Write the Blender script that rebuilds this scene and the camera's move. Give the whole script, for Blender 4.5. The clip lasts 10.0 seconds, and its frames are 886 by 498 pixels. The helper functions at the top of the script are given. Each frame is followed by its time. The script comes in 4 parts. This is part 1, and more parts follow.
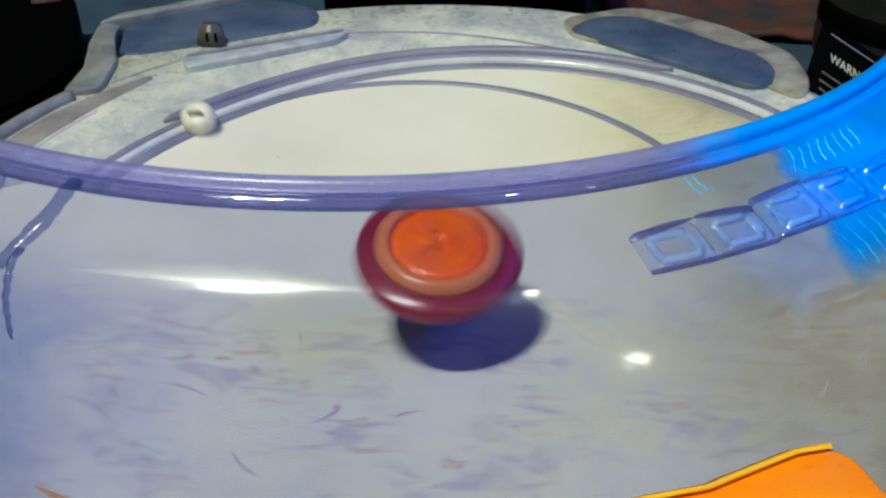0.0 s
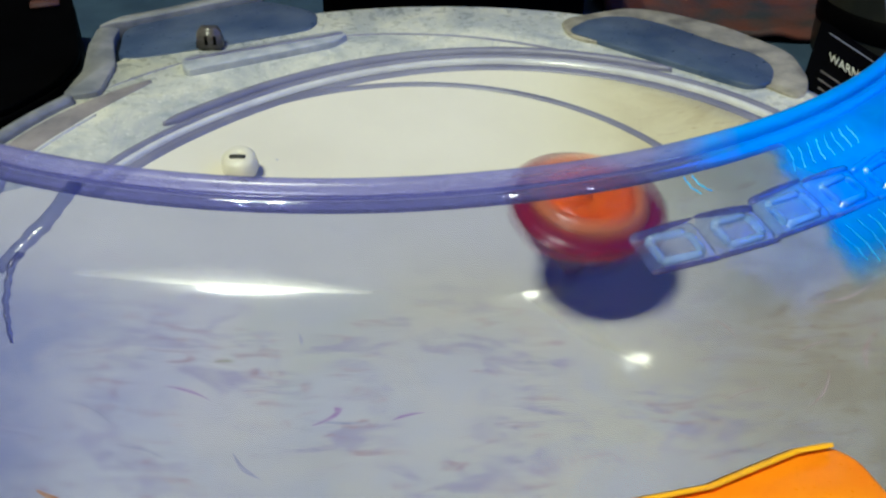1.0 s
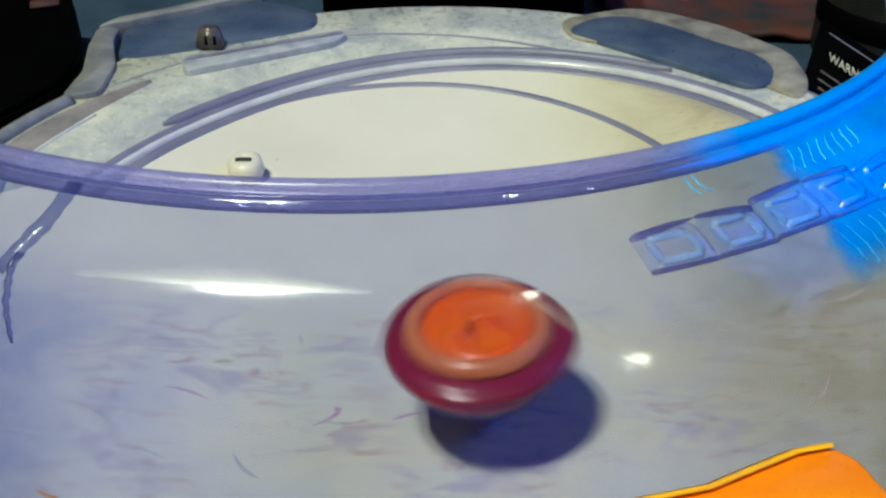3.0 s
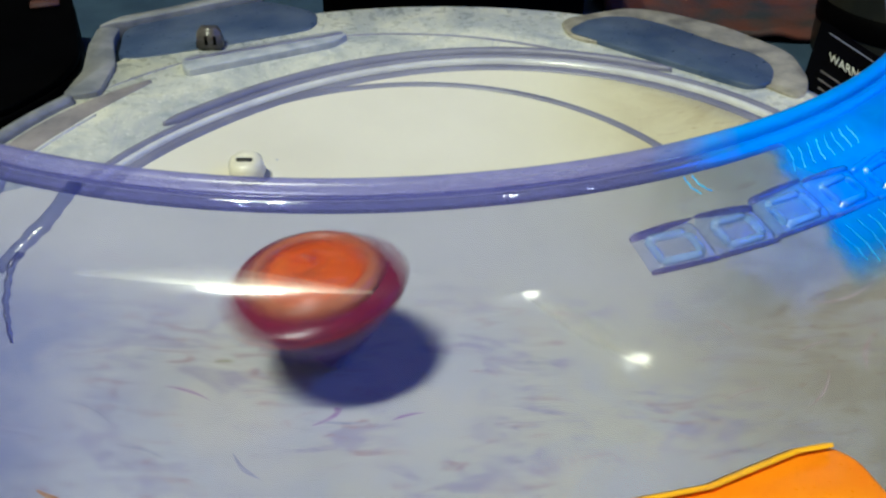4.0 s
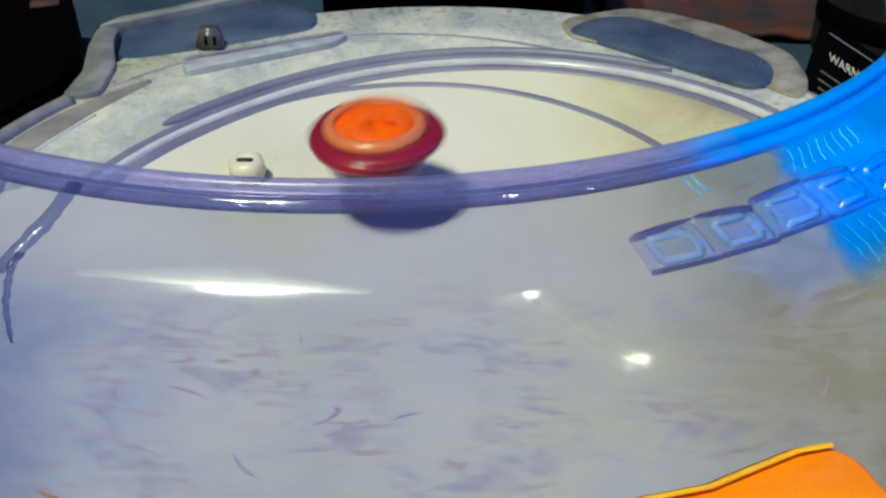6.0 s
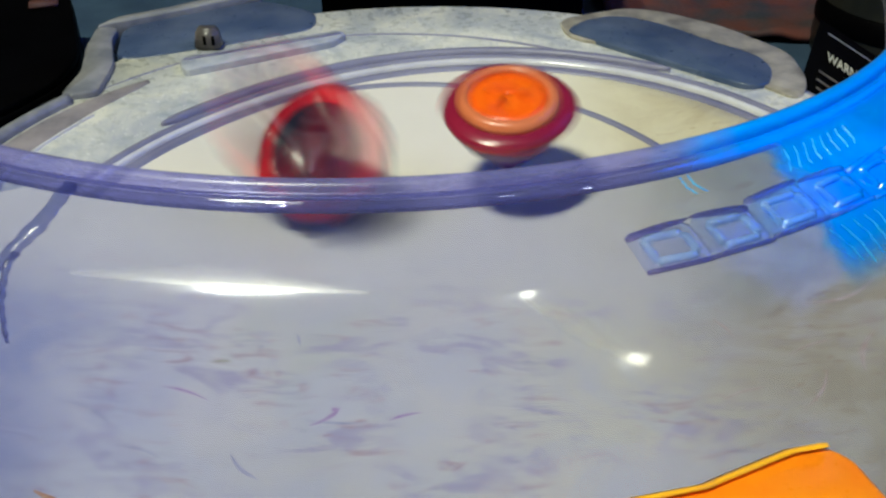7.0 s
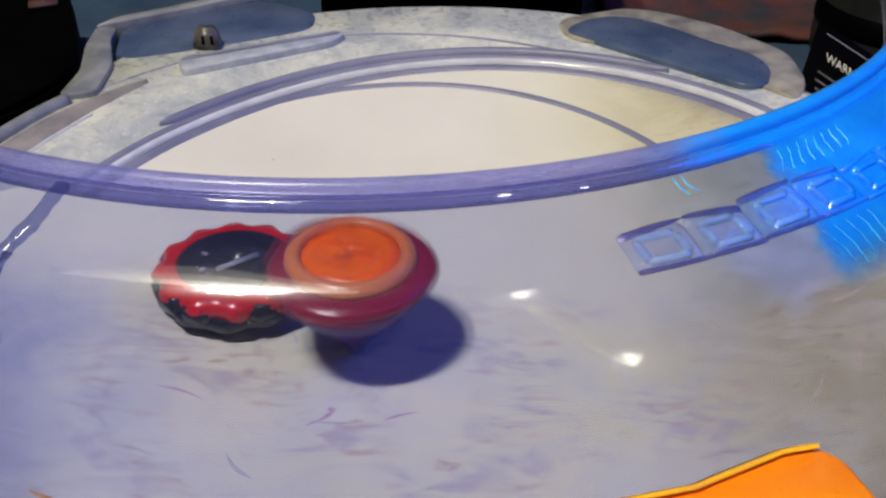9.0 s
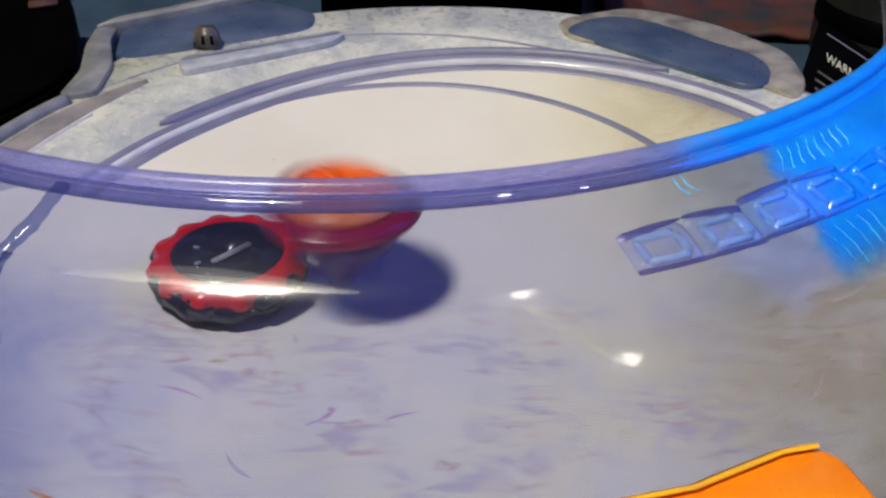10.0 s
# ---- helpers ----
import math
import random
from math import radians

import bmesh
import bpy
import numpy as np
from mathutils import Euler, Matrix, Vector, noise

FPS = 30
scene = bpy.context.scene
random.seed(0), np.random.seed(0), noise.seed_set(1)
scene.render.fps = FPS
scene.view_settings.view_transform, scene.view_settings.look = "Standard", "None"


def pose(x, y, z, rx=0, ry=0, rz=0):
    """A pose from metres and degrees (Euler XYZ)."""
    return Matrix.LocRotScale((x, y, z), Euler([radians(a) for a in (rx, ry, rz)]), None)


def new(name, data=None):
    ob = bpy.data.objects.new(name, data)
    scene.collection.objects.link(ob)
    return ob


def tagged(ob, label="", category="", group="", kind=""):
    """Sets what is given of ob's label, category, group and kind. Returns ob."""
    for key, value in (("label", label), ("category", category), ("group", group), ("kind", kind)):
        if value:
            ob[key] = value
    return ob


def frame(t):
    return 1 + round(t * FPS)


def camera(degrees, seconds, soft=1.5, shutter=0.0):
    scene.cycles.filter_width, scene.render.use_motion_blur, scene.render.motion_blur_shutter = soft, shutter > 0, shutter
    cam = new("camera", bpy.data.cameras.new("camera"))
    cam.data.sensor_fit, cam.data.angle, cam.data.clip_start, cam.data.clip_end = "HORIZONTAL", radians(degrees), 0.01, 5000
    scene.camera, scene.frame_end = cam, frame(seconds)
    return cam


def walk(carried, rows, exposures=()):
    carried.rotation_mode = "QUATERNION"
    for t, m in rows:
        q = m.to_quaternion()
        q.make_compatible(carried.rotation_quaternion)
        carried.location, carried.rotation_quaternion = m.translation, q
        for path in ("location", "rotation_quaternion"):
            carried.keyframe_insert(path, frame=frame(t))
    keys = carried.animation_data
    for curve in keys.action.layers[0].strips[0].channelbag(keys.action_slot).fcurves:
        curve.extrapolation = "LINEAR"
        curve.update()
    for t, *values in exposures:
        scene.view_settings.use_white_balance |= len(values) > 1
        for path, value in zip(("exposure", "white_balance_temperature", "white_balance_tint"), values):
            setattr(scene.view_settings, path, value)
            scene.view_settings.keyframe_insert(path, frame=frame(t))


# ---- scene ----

# camera: hand-held just outside the clear dome, nudged twice
cam = camera(52, 10.0, soft=2.4, shutter=1.8)


def eye_pose(dx=0.0, dz=0.0, pitch=34.0, yaw=0.0, roll=0.0):
    return pose(dx, 0, 0.18 + dz, 90 - pitch, 0, yaw) @ pose(0, 0, 0, 0, 0, roll)


walk(cam, [
    (0.0, eye_pose(roll=0.35, pitch=34.1)),
    (0.5, eye_pose(roll=-0.15, pitch=33.93)),
    (1.0, eye_pose()),
    (6.8, eye_pose()),
    (7.0, eye_pose(dx=0.0007)),
    (7.4, eye_pose(dx=0.0022, yaw=0.12)),
    (10.0, eye_pose(dx=0.0022, yaw=0.12)),
], exposures=[(0.0, 0.17, 6100, 9), (6.6, 0.17, 6100, 9), (7.8, 0.15, 6250, 28), (10.0, 0.15, 6250, 28)])


# world: a dim room at night
world = bpy.data.worlds.new("room_air")
scene.world = world
world.use_nodes = True
world.node_tree.nodes["Background"].inputs[0].default_value = (0.36, 0.44, 1.0, 1)
world.node_tree.nodes["Background"].inputs[1].default_value = 0.06


def bulb(name, place, watts, colour, radius):
    data = bpy.data.lights.new(name, "POINT")
    data.energy, data.color, data.shadow_soft_size = watts, colour, radius
    ob = new(name, data)
    ob.location = place
    return ob


WARM = (0.98, 1.0, 0.72)
LAMPS = [(-0.39, -0.12, 1.16), (-0.30, -0.11, 1.20)]
SIDE_LAMPS = [(0.42, -0.42, 1.10), (0.63, -0.49, 0.63)]
for place in LAMPS:
    bulb("lamp_bulb", place, 30, WARM, 0.020)
for place, watts, radius in zip(SIDE_LAMPS, (2.0, 0.9), (0.026, 0.018)):
    bulb("lamp_bulb", place, watts, WARM, radius)


# ---- materials ----
def nodes_of(mat):
    mat.use_nodes = True
    t = mat.node_tree
    t.nodes.clear()
    return t, t.nodes, t.links


def noise_at(t, scale, detail=4.0, stretch=None, rough=0.55, warp=0.0):
    n, l = t.nodes, t.links
    co = n.new("ShaderNodeTexCoord")
    tex = n.new("ShaderNodeTexNoise")
    tex.inputs["Scale"].default_value = scale
    tex.inputs["Detail"].default_value = detail
    tex.inputs["Roughness"].default_value = rough
    tex.inputs["Distortion"].default_value = warp
    if stretch:
        m = n.new("ShaderNodeMapping")
        m.inputs["Scale"].default_value = stretch[0]
        m.inputs["Rotation"].default_value = [radians(a) for a in stretch[1]]
        l.new(co.outputs["Object"], m.inputs[0])
        l.new(m.outputs[0], tex.inputs["Vector"])
    else:
        l.new(co.outputs["Object"], tex.inputs["Vector"])
    return tex.outputs["Fac"]


def ramp(t, fac, stops):
    r = t.nodes.new("ShaderNodeValToRGB")
    while len(r.color_ramp.elements) < len(stops):
        r.color_ramp.elements.new(0.5)
    for e, (at, c) in zip(r.color_ramp.elements, stops):
        e.position, e.color = at, (*c, 1) if len(c) == 3 else c
    t.links.new(fac, r.inputs[0])
    return r.outputs[0]


def mix_colour(t, fac, a, b, how="MIX"):
    m = t.nodes.new("ShaderNodeMix")
    m.data_type, m.blend_type = "RGBA", how
    for socket, value in ((m.inputs[0], fac), (m.inputs[6], a), (m.inputs[7], b)):
        if isinstance(value, (int, float)):
            socket.default_value = value
        elif isinstance(value, tuple):
            socket.default_value = (*value, 1)
        else:
            t.links.new(value, socket)
    return m.outputs[2]


def solid(name, a, b, rough=0.4, metal=0.0, scale=300, bump=0.0, spec=0.5, fine=1500):
    """A surface that drifts between two near colours, with fine relief."""
    mat = bpy.data.materials.new(name)
    t, n, l = nodes_of(mat)
    out, p = n.new("ShaderNodeOutputMaterial"), n.new("ShaderNodeBsdfPrincipled")
    big = noise_at(t, scale)
    l.new(ramp(t, big, [(0.35, a), (0.65, b)]), p.inputs["Base Color"])
    small = noise_at(t, fine, 3)
    r = n.new("ShaderNodeMapRange")
    r.inputs[3].default_value, r.inputs[4].default_value = rough * 0.75, min(1, rough * 1.25)
    l.new(small, r.inputs[0])
    l.new(r.outputs[0], p.inputs["Roughness"])
    p.inputs["Metallic"].default_value = metal
    p.inputs["Specular IOR Level"].default_value = spec
    if bump:
        bm_ = n.new("ShaderNodeBump")
        bm_.inputs["Strength"].default_value, bm_.inputs["Distance"].default_value = bump, 0.0006
        l.new(small, bm_.inputs["Height"])
        l.new(bm_.outputs[0], p.inputs["Normal"])
    l.new(p.outputs[0], out.inputs[0])
    return mat


def math_node(t, how, *values):
    m = t.nodes.new("ShaderNodeMath")
    m.operation = how
    for k, v in enumerate(values):
        if isinstance(v, (int, float)):
            m.inputs[k].default_value = v
        else:
            t.links.new(v, m.inputs[k])
    return m.outputs[0]


def span(t, value, a, b, lo=0.0, hi=1.0, how="SMOOTHSTEP"):
    r = t.nodes.new("ShaderNodeMapRange")
    r.interpolation_type = how
    for k, v in enumerate((a, b, lo, hi)):
        r.inputs[k + 1].default_value = v
    t.links.new(value, r.inputs[0])
    return r.outputs[0]


COVER_C = (-0.018, 0.262)


def blue_reflection(t, first, last, low, high):
    """1 where reflected blue light is painted on the cover's plastic: an angle span in degrees and a height span."""
    co, xyz = t.nodes.new("ShaderNodeTexCoord"), t.nodes.new("ShaderNodeSeparateXYZ")
    t.links.new(co.outputs["Object"], xyz.inputs[0])
    wobble = math_node(t, "MULTIPLY", math_node(t, "SUBTRACT", noise_at(t, 120, 3), 0.5), 0.10)
    a = math_node(t, "ARCTAN2", math_node(t, "SUBTRACT", xyz.outputs[1], COVER_C[1]), math_node(t, "SUBTRACT", xyz.outputs[0], COVER_C[0]))
    a = math_node(t, "ADD", a, wobble)
    full = math_node(t, "MULTIPLY", span(t, a, radians(first), radians(last)), span(t, a, radians(60), radians(20)))
    faint = math_node(t, "MULTIPLY", span(t, a, radians(-72), radians(-60)), span(t, a, radians(60), radians(20), 0.0, 0.13))
    return math_node(t, "MULTIPLY", math_node(t, "MAXIMUM", full, faint), span(t, xyz.outputs[2], low, high))


def clear(name, tint, haze, haze_colour, rough=0.08, gloss=1.0, scratch=0.3, relief=0.0, blue=None, marks=0.0, broad=0.0, base=0.03):
    """Clear plastic: what lies behind shows through, with a scuffed milky film and a Fresnel gloss."""
    mat = bpy.data.materials.new(name)
    t, n, l = nodes_of(mat)
    out = n.new("ShaderNodeOutputMaterial")
    see, film, shine = n.new("ShaderNodeBsdfTransparent"), n.new("ShaderNodeBsdfDiffuse"), n.new("ShaderNodeBsdfGlossy")
    see.inputs[0].default_value = (*tint, 1)
    film.inputs[0].default_value = (*haze_colour, 1)
    shine.inputs["Roughness"].default_value = rough
    lines = noise_at(t, 60, 6, ((1, 1, 9), (0, 0, 0)), 0.7)
    amount = span(t, lines, 0.4, 0.72, haze * (1 - scratch), haze * (1 + scratch), "LINEAR")
    if marks:
        for turn, k in (((10, 30, 0), 1.0), ((-25, 10, 40), 0.8)):
            hair = noise_at(t, 170, 3, ((1, 1, 7), turn), 0.55, 0.5)
            amount = math_node(t, "ADD", amount, span(t, hair, 0.59, 0.68, 0.0, marks * k))
    # reflected blue light, put into the tint and the film colour
    if blue:
        blue_lit = blue_reflection(t, *blue)
        ripple = span(t, noise_at(t, 260, 2, ((1, 1, 3), (20, 0, 30)), 0.4), 0.5, 0.62)
        l.new(mix_colour(t, blue_lit, tint, mix_colour(t, ripple, (0.010, 0.56, 1.0), (0.10, 0.78, 1.0))), see.inputs[0])
        l.new(mix_colour(t, blue_lit, haze_colour, (0.0, 0.34, 1.0)), film.inputs[0])
        amount = math_node(t, "ADD", amount, math_node(t, "MULTIPLY", blue_lit, 0.42))
    if broad:
        worn, both = n.new("ShaderNodeBsdfGlossy"), n.new("ShaderNodeMixShader")
        worn.inputs["Roughness"].default_value = 0.24
        both.inputs[0].default_value = broad
        l.new(shine.outputs[0], both.inputs[1])
        l.new(worn.outputs[0], both.inputs[2])
        gleam = both.outputs[0]
    else:
        gleam = shine.outputs[0]
    m1, m2 = n.new("ShaderNodeMixShader"), n.new("ShaderNodeMixShader")
    l.new(amount, m1.inputs[0])
    l.new(see.outputs[0], m1.inputs[1])
    l.new(film.outputs[0], m1.inputs[2])
    f = n.new("ShaderNodeLayerWeight")
    f.inputs[0].default_value = 0.5
    edge = math_node(t, "ADD", math_node(t, "MULTIPLY", math_node(t, "POWER", f.outputs["Facing"], 4.5), 0.6), base)
    l.new(math_node(t, "MULTIPLY", edge, gloss), m2.inputs[0])
    l.new(m1.outputs[0], m2.inputs[1])
    l.new(gleam, m2.inputs[2])
    if relief:
        b = n.new("ShaderNodeBump")
        b.inputs["Strength"].default_value, b.inputs["Distance"].default_value = relief, 0.001
        l.new(noise_at(t, 90, 3), b.inputs["Height"])
        l.new(b.outputs[0], shine.inputs["Normal"])
        l.new(b.outputs[0], film.inputs["Normal"])
    l.new(m2.outputs[0], out.inputs[0])
    return mat


def scuffed_white():
    """The battle floor: warm white plastic with coloured rub marks and tones that deepen towards both sides."""
    mat = bpy.data.materials.new("scuffed_white_plastic")
    t, n, l = nodes_of(mat)
    out, p = n.new("ShaderNodeOutputMaterial"), n.new("ShaderNodeBsdfPrincipled")
    base = ramp(t, noise_at(t, 14, 3), [(0.3, (0.74, 0.70, 0.60)), (0.7, (0.82, 0.78, 0.68))])
    co, xyz = n.new("ShaderNodeTexCoord"), n.new("ShaderNodeSeparateXYZ")
    l.new(co.outputs["Object"], xyz.inputs[0])
    worn = span(t, xyz.outputs[1], 0.27, 0.20)
    drift = noise_at(t, 9, 3, None, 0.5, 0.6)
    base = mix_colour(t, math_node(t, "MULTIPLY", span(t, drift, 0.50, 0.66, 0.0, 0.65), worn), base, (0.66, 0.67, 0.50))
    base = mix_colour(t, math_node(t, "MULTIPLY", span(t, drift, 0.50, 0.34, 0.0, 0.6), worn), base, (0.64, 0.61, 0.69))
    olive = math_node(t, "MULTIPLY", span(t, xyz.outputs[0], -0.01, 0.06), worn)
    base = mix_colour(t, math_node(t, "MULTIPLY", olive, 0.75), base, (0.78, 0.72, 0.46))
    sallow = math_node(t, "MULTIPLY", span(t, xyz.outputs[0], 0.0, 0.10), span(t, xyz.outputs[1], 0.22, 0.32))
    base = mix_colour(t, math_node(t, "MULTIPLY", sallow, 0.7), base, (0.76, 0.71, 0.42))
    cloud = span(t, noise_at(t, 22, 5, None, 0.6, 0.8), 0.42, 0.66, 0.0, 0.5)
    base = mix_colour(t, math_node(t, "MULTIPLY", cloud, worn), base, (0.64, 0.65, 0.68))
    patch = span(t, noise_at(t, 30, 4, None, 0.6, 0.6), 0.40, 0.58)
    for scale, stretch, lo, hi, colour, amount in (
            (48, ((1, 2.0, 1), (0, 0, 12)), 0.46, 0.68, (0.46, 0.42, 0.54), 0.75),
            (60, ((1, 3, 1), (0, 0, -24)), 0.54, 0.70, (0.54, 0.36, 0.33), 0.75),
            (120, ((1, 4, 1), (0, 0, 50)), 0.60, 0.72, (0.30, 0.31, 0.42), 0.65)):
        mask = span(t, noise_at(t, scale, 5, stretch, 0.6, 1.2), lo, hi, 0.0, amount)
        base = mix_colour(t, math_node(t, "MULTIPLY", math_node(t, "MULTIPLY", mask, patch), worn), base, colour)
    # browner and darker towards the right
    brown_side = math_node(t, "MULTIPLY", span(t, xyz.outputs[0], 0.040, 0.115), span(t, noise_at(t, 26, 5, None, 0.65, 0.8), 0.30, 0.62, 0.45, 0.95))
    base = mix_colour(t, brown_side, base, (0.46, 0.39, 0.23))
    hairs = span(t, noise_at(t, 90, 4, ((1, 3.5, 1), (0, 0, 62)), 0.6, 1.5), 0.58, 0.68, 0.0, 0.7)
    base = mix_colour(t, math_node(t, "MULTIPLY", hairs, span(t, xyz.outputs[0], 0.060, 0.120)), base, (0.38, 0.27, 0.15))
    # bluer and darker towards the left
    blue_side = math_node(t, "MULTIPLY", span(t, xyz.outputs[0], -0.065, -0.130), span(t, noise_at(t, 40, 5, None, 0.6, 0.8), 0.35, 0.65, 0.45, 0.95))
    base = mix_colour(t, math_node(t, "MULTIPLY", blue_side, worn), base, (0.38, 0.40, 0.55))
    # vignette along the left of the camera's view, painted into the floor colour
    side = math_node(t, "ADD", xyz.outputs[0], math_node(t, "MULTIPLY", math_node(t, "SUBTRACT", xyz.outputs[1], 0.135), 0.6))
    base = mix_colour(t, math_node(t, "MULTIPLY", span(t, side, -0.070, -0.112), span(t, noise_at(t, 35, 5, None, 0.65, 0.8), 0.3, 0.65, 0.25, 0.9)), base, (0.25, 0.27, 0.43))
    l.new(base, p.inputs["Base Color"])
    p.inputs["Roughness"].default_value = 0.28
    p.inputs["Specular IOR Level"].default_value = 0.45
    b = n.new("ShaderNodeBump")
    b.inputs["Strength"].default_value, b.inputs["Distance"].default_value = 0.07, 0.0004
    l.new(noise_at(t, 400, 4), b.inputs["Height"])
    l.new(b.outputs[0], p.inputs["Normal"])
    l.new(p.outputs[0], out.inputs[0])
    return mat


def mottled_deck():
    """Scuffed translucent grey plastic: pale and dark blotches with streaks across the ring."""
    mat = bpy.data.materials.new("scuffed_grey_deck_plastic")
    t, n, l = nodes_of(mat)
    out, p = n.new("ShaderNodeOutputMaterial"), n.new("ShaderNodeBsdfPrincipled")
    base = ramp(t, noise_at(t, 40, 5, None, 0.65, 0.6), [(0.30, (0.36, 0.39, 0.42)), (0.50, (0.55, 0.56, 0.52)), (0.70, (0.78, 0.76, 0.64))])
    streak = span(t, noise_at(t, 150, 4, ((4, 0.6, 1), (0, 0, 8)), 0.6), 0.55, 0.72, 0.0, 0.6)
    base = mix_colour(t, streak, base, (0.42, 0.43, 0.46))
    speck = span(t, noise_at(t, 420, 3), 0.62, 0.72, 0.0, 0.7)
    base = mix_colour(t, speck, base, (0.85, 0.84, 0.78))
    l.new(base, p.inputs["Base Color"])
    l.new(span(t, noise_at(t, 200, 3), 0.3, 0.7, 0.18, 0.5), p.inputs["Roughness"])
    b = n.new("ShaderNodeBump")
    b.inputs["Strength"].default_value, b.inputs["Distance"].default_value = 0.5, 0.0008
    l.new(noise_at(t, 180, 4), b.inputs["Height"])
    l.new(b.outputs[0], p.inputs["Normal"])
    l.new(p.outputs[0], out.inputs[0])
    return mat


def glow(name, colour, power):
    mat = bpy.data.materials.new(name)
    t, n, l = nodes_of(mat)
    out, e = n.new("ShaderNodeOutputMaterial"), n.new("ShaderNodeEmission")
    e.inputs[0].default_value, e.inputs[1].default_value = (*colour, 1), power
    l.new(e.outputs[0], out.inputs[0])
    return mat


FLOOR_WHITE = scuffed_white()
DOME = clear("clear_dome_plastic", (0.785, 0.805, 0.915), 0.010, (0.20, 0.22, 0.62), rough=0.09, gloss=0.9, relief=0.16, blue=(-60.5, -57.5, 0.090, 0.0975), marks=0.028, broad=0.3)
RIM = clear("lavender_rim_plastic", (0.62, 0.62, 0.90), 0.30, (0.36, 0.36, 0.72), rough=0.30, gloss=1.6, blue=(-69, -60, 0.08, 0.09))
RIB = clear("dark_lavender_plastic", (0.42, 0.45, 0.70), 0.22, (0.10, 0.12, 0.32), rough=0.12)
STEP = clear("glossy_lavender_plastic", (0.56, 0.56, 0.86), 0.25, (0.28, 0.29, 0.62), rough=0.02, gloss=1.0, base=0.16, blue=(-69, -60, 0.08, 0.09))
LETTER = clear("embossed_plastic", (0.88, 0.90, 1.0), 0.06, (0.40, 0.48, 0.85), rough=0.10, gloss=1.5, blue=(-66, -55, 0.07, 0.08))
LETTER_FACE = clear("embossed_stroke_plastic", (0.80, 0.86, 1.0), 0.22, (0.45, 0.66, 1.0), rough=0.12, gloss=3.0, blue=(-68, -54, 0.07, 0.08))
LETTER_EDGE = clear("embossed_edge_plastic", (0.62, 0.58, 0.80), 0.14, (0.16, 0.16, 0.46), rough=0.12, gloss=1.6, blue=(-64, -52, 0.07, 0.08))
# white films that stand in for streaks of reflected lamplight
HIGHLIGHT_FAINT = clear("faint_highlight_film", (0.995, 0.995, 0.99), 0.013, (0.95, 0.93, 0.88), rough=0.3, gloss=0.5)
HIGHLIGHT = clear("milky_highlight_film", (0.99, 0.99, 0.97), 0.03, (0.95, 0.93, 0.82), rough=0.3, gloss=0.5)
LIGHT_RIPPLE = solid("cyan_light_ripple", (0.02, 0.32, 1.0), (0.07, 0.54, 1.0), 0.2, scale=300)
RING = solid("grey_lavender_plastic", (0.16, 0.16, 0.25), (0.25, 0.25, 0.35), 0.42, scale=25, bump=0.05)
# pale plastic that also stands in for the highlight along the crest
RING_PALE = solid("pale_ring_plastic", (0.55, 0.55, 0.60), (0.68, 0.68, 0.70), 0.15, scale=60)
DECK = mottled_deck()
LEDGE = solid("pale_blue_ledge_plastic", (0.34, 0.37, 0.44), (0.52, 0.54, 0.58), 0.3, scale=120, bump=0.2)
LIP = solid("pale_translucent_lip_plastic", (0.17, 0.18, 0.20), (0.34, 0.34, 0.34), 0.25, scale=45, bump=0.2)
LIP_WARM = solid("worn_warm_grey_plastic", (0.20, 0.185, 0.16), (0.46, 0.42, 0.34), 0.35, scale=90, bump=0.4, fine=500)
TROUGH = solid("brownish_grey_shaded_plastic", (0.20, 0.185, 0.19), (0.36, 0.32, 0.31), 0.3, scale=60, bump=0.3, fine=500)
POCKET = solid("blue_grey_pocket_plastic", (0.045, 0.075, 0.150), (0.105, 0.140, 0.215), 0.30, scale=45, bump=0.1, fine=300)
TABLE = solid("dark_blue_table_cloth", (0.030, 0.070, 0.135), (0.050, 0.105, 0.18), 0.8, scale=30, bump=0.3)
BLACK = solid("black_plastic", (0.0006, 0.0006, 0.0009), (0.0012, 0.0012, 0.0016), 0.6, scale=40, spec=0.03)
DARK_GREY = solid("dark_grey_plastic", (0.03, 0.03, 0.032), (0.05, 0.05, 0.05), 0.5, scale=40)
ORANGE_TAB = solid("bright_orange_plastic", (0.95, 0.22, 0.001), (1.0, 0.31, 0.002), 0.3, scale=40)
EDGE_GLEAM = solid("amber_edge_gleam", (1.0, 0.44, 0.005), (1.0, 0.52, 0.01), 0.3, scale=40)
ORANGE = solid("orange_core_plastic", (0.95, 0.10, 0.0), (1.0, 0.16, 0.001), 0.3, scale=200)
PEACH = solid("peach_rim_plastic", (0.62, 0.15, 0.05), (0.72, 0.22, 0.09), 0.3, scale=200)
MAROON = solid("maroon_plastic", (0.20, 0.008, 0.040), (0.32, 0.015, 0.045), 0.25, scale=160)
PURPLE = solid("purple_plastic", (0.06, 0.02, 0.14), (0.10, 0.03, 0.20), 0.3, scale=160)
RED = solid("red_plastic", (0.50, 0.003, 0.012), (0.66, 0.006, 0.018), 0.25, scale=160)
NAVY = solid("near_black_navy_plastic", (0.006, 0.007, 0.022), (0.012, 0.014, 0.035), 0.25, scale=160)
GREY_BAR = solid("grey_bar_plastic", (0.20, 0.20, 0.26), (0.30, 0.30, 0.36), 0.4, scale=160)
CLIP_GREY = solid("dark_grey_brown_plastic", (0.07, 0.062, 0.06), (0.14, 0.125, 0.12), 0.35, scale=160)
MARK_PINK = solid("pink_rub", (0.48, 0.30, 0.48), (0.62, 0.48, 0.60), 0.6)
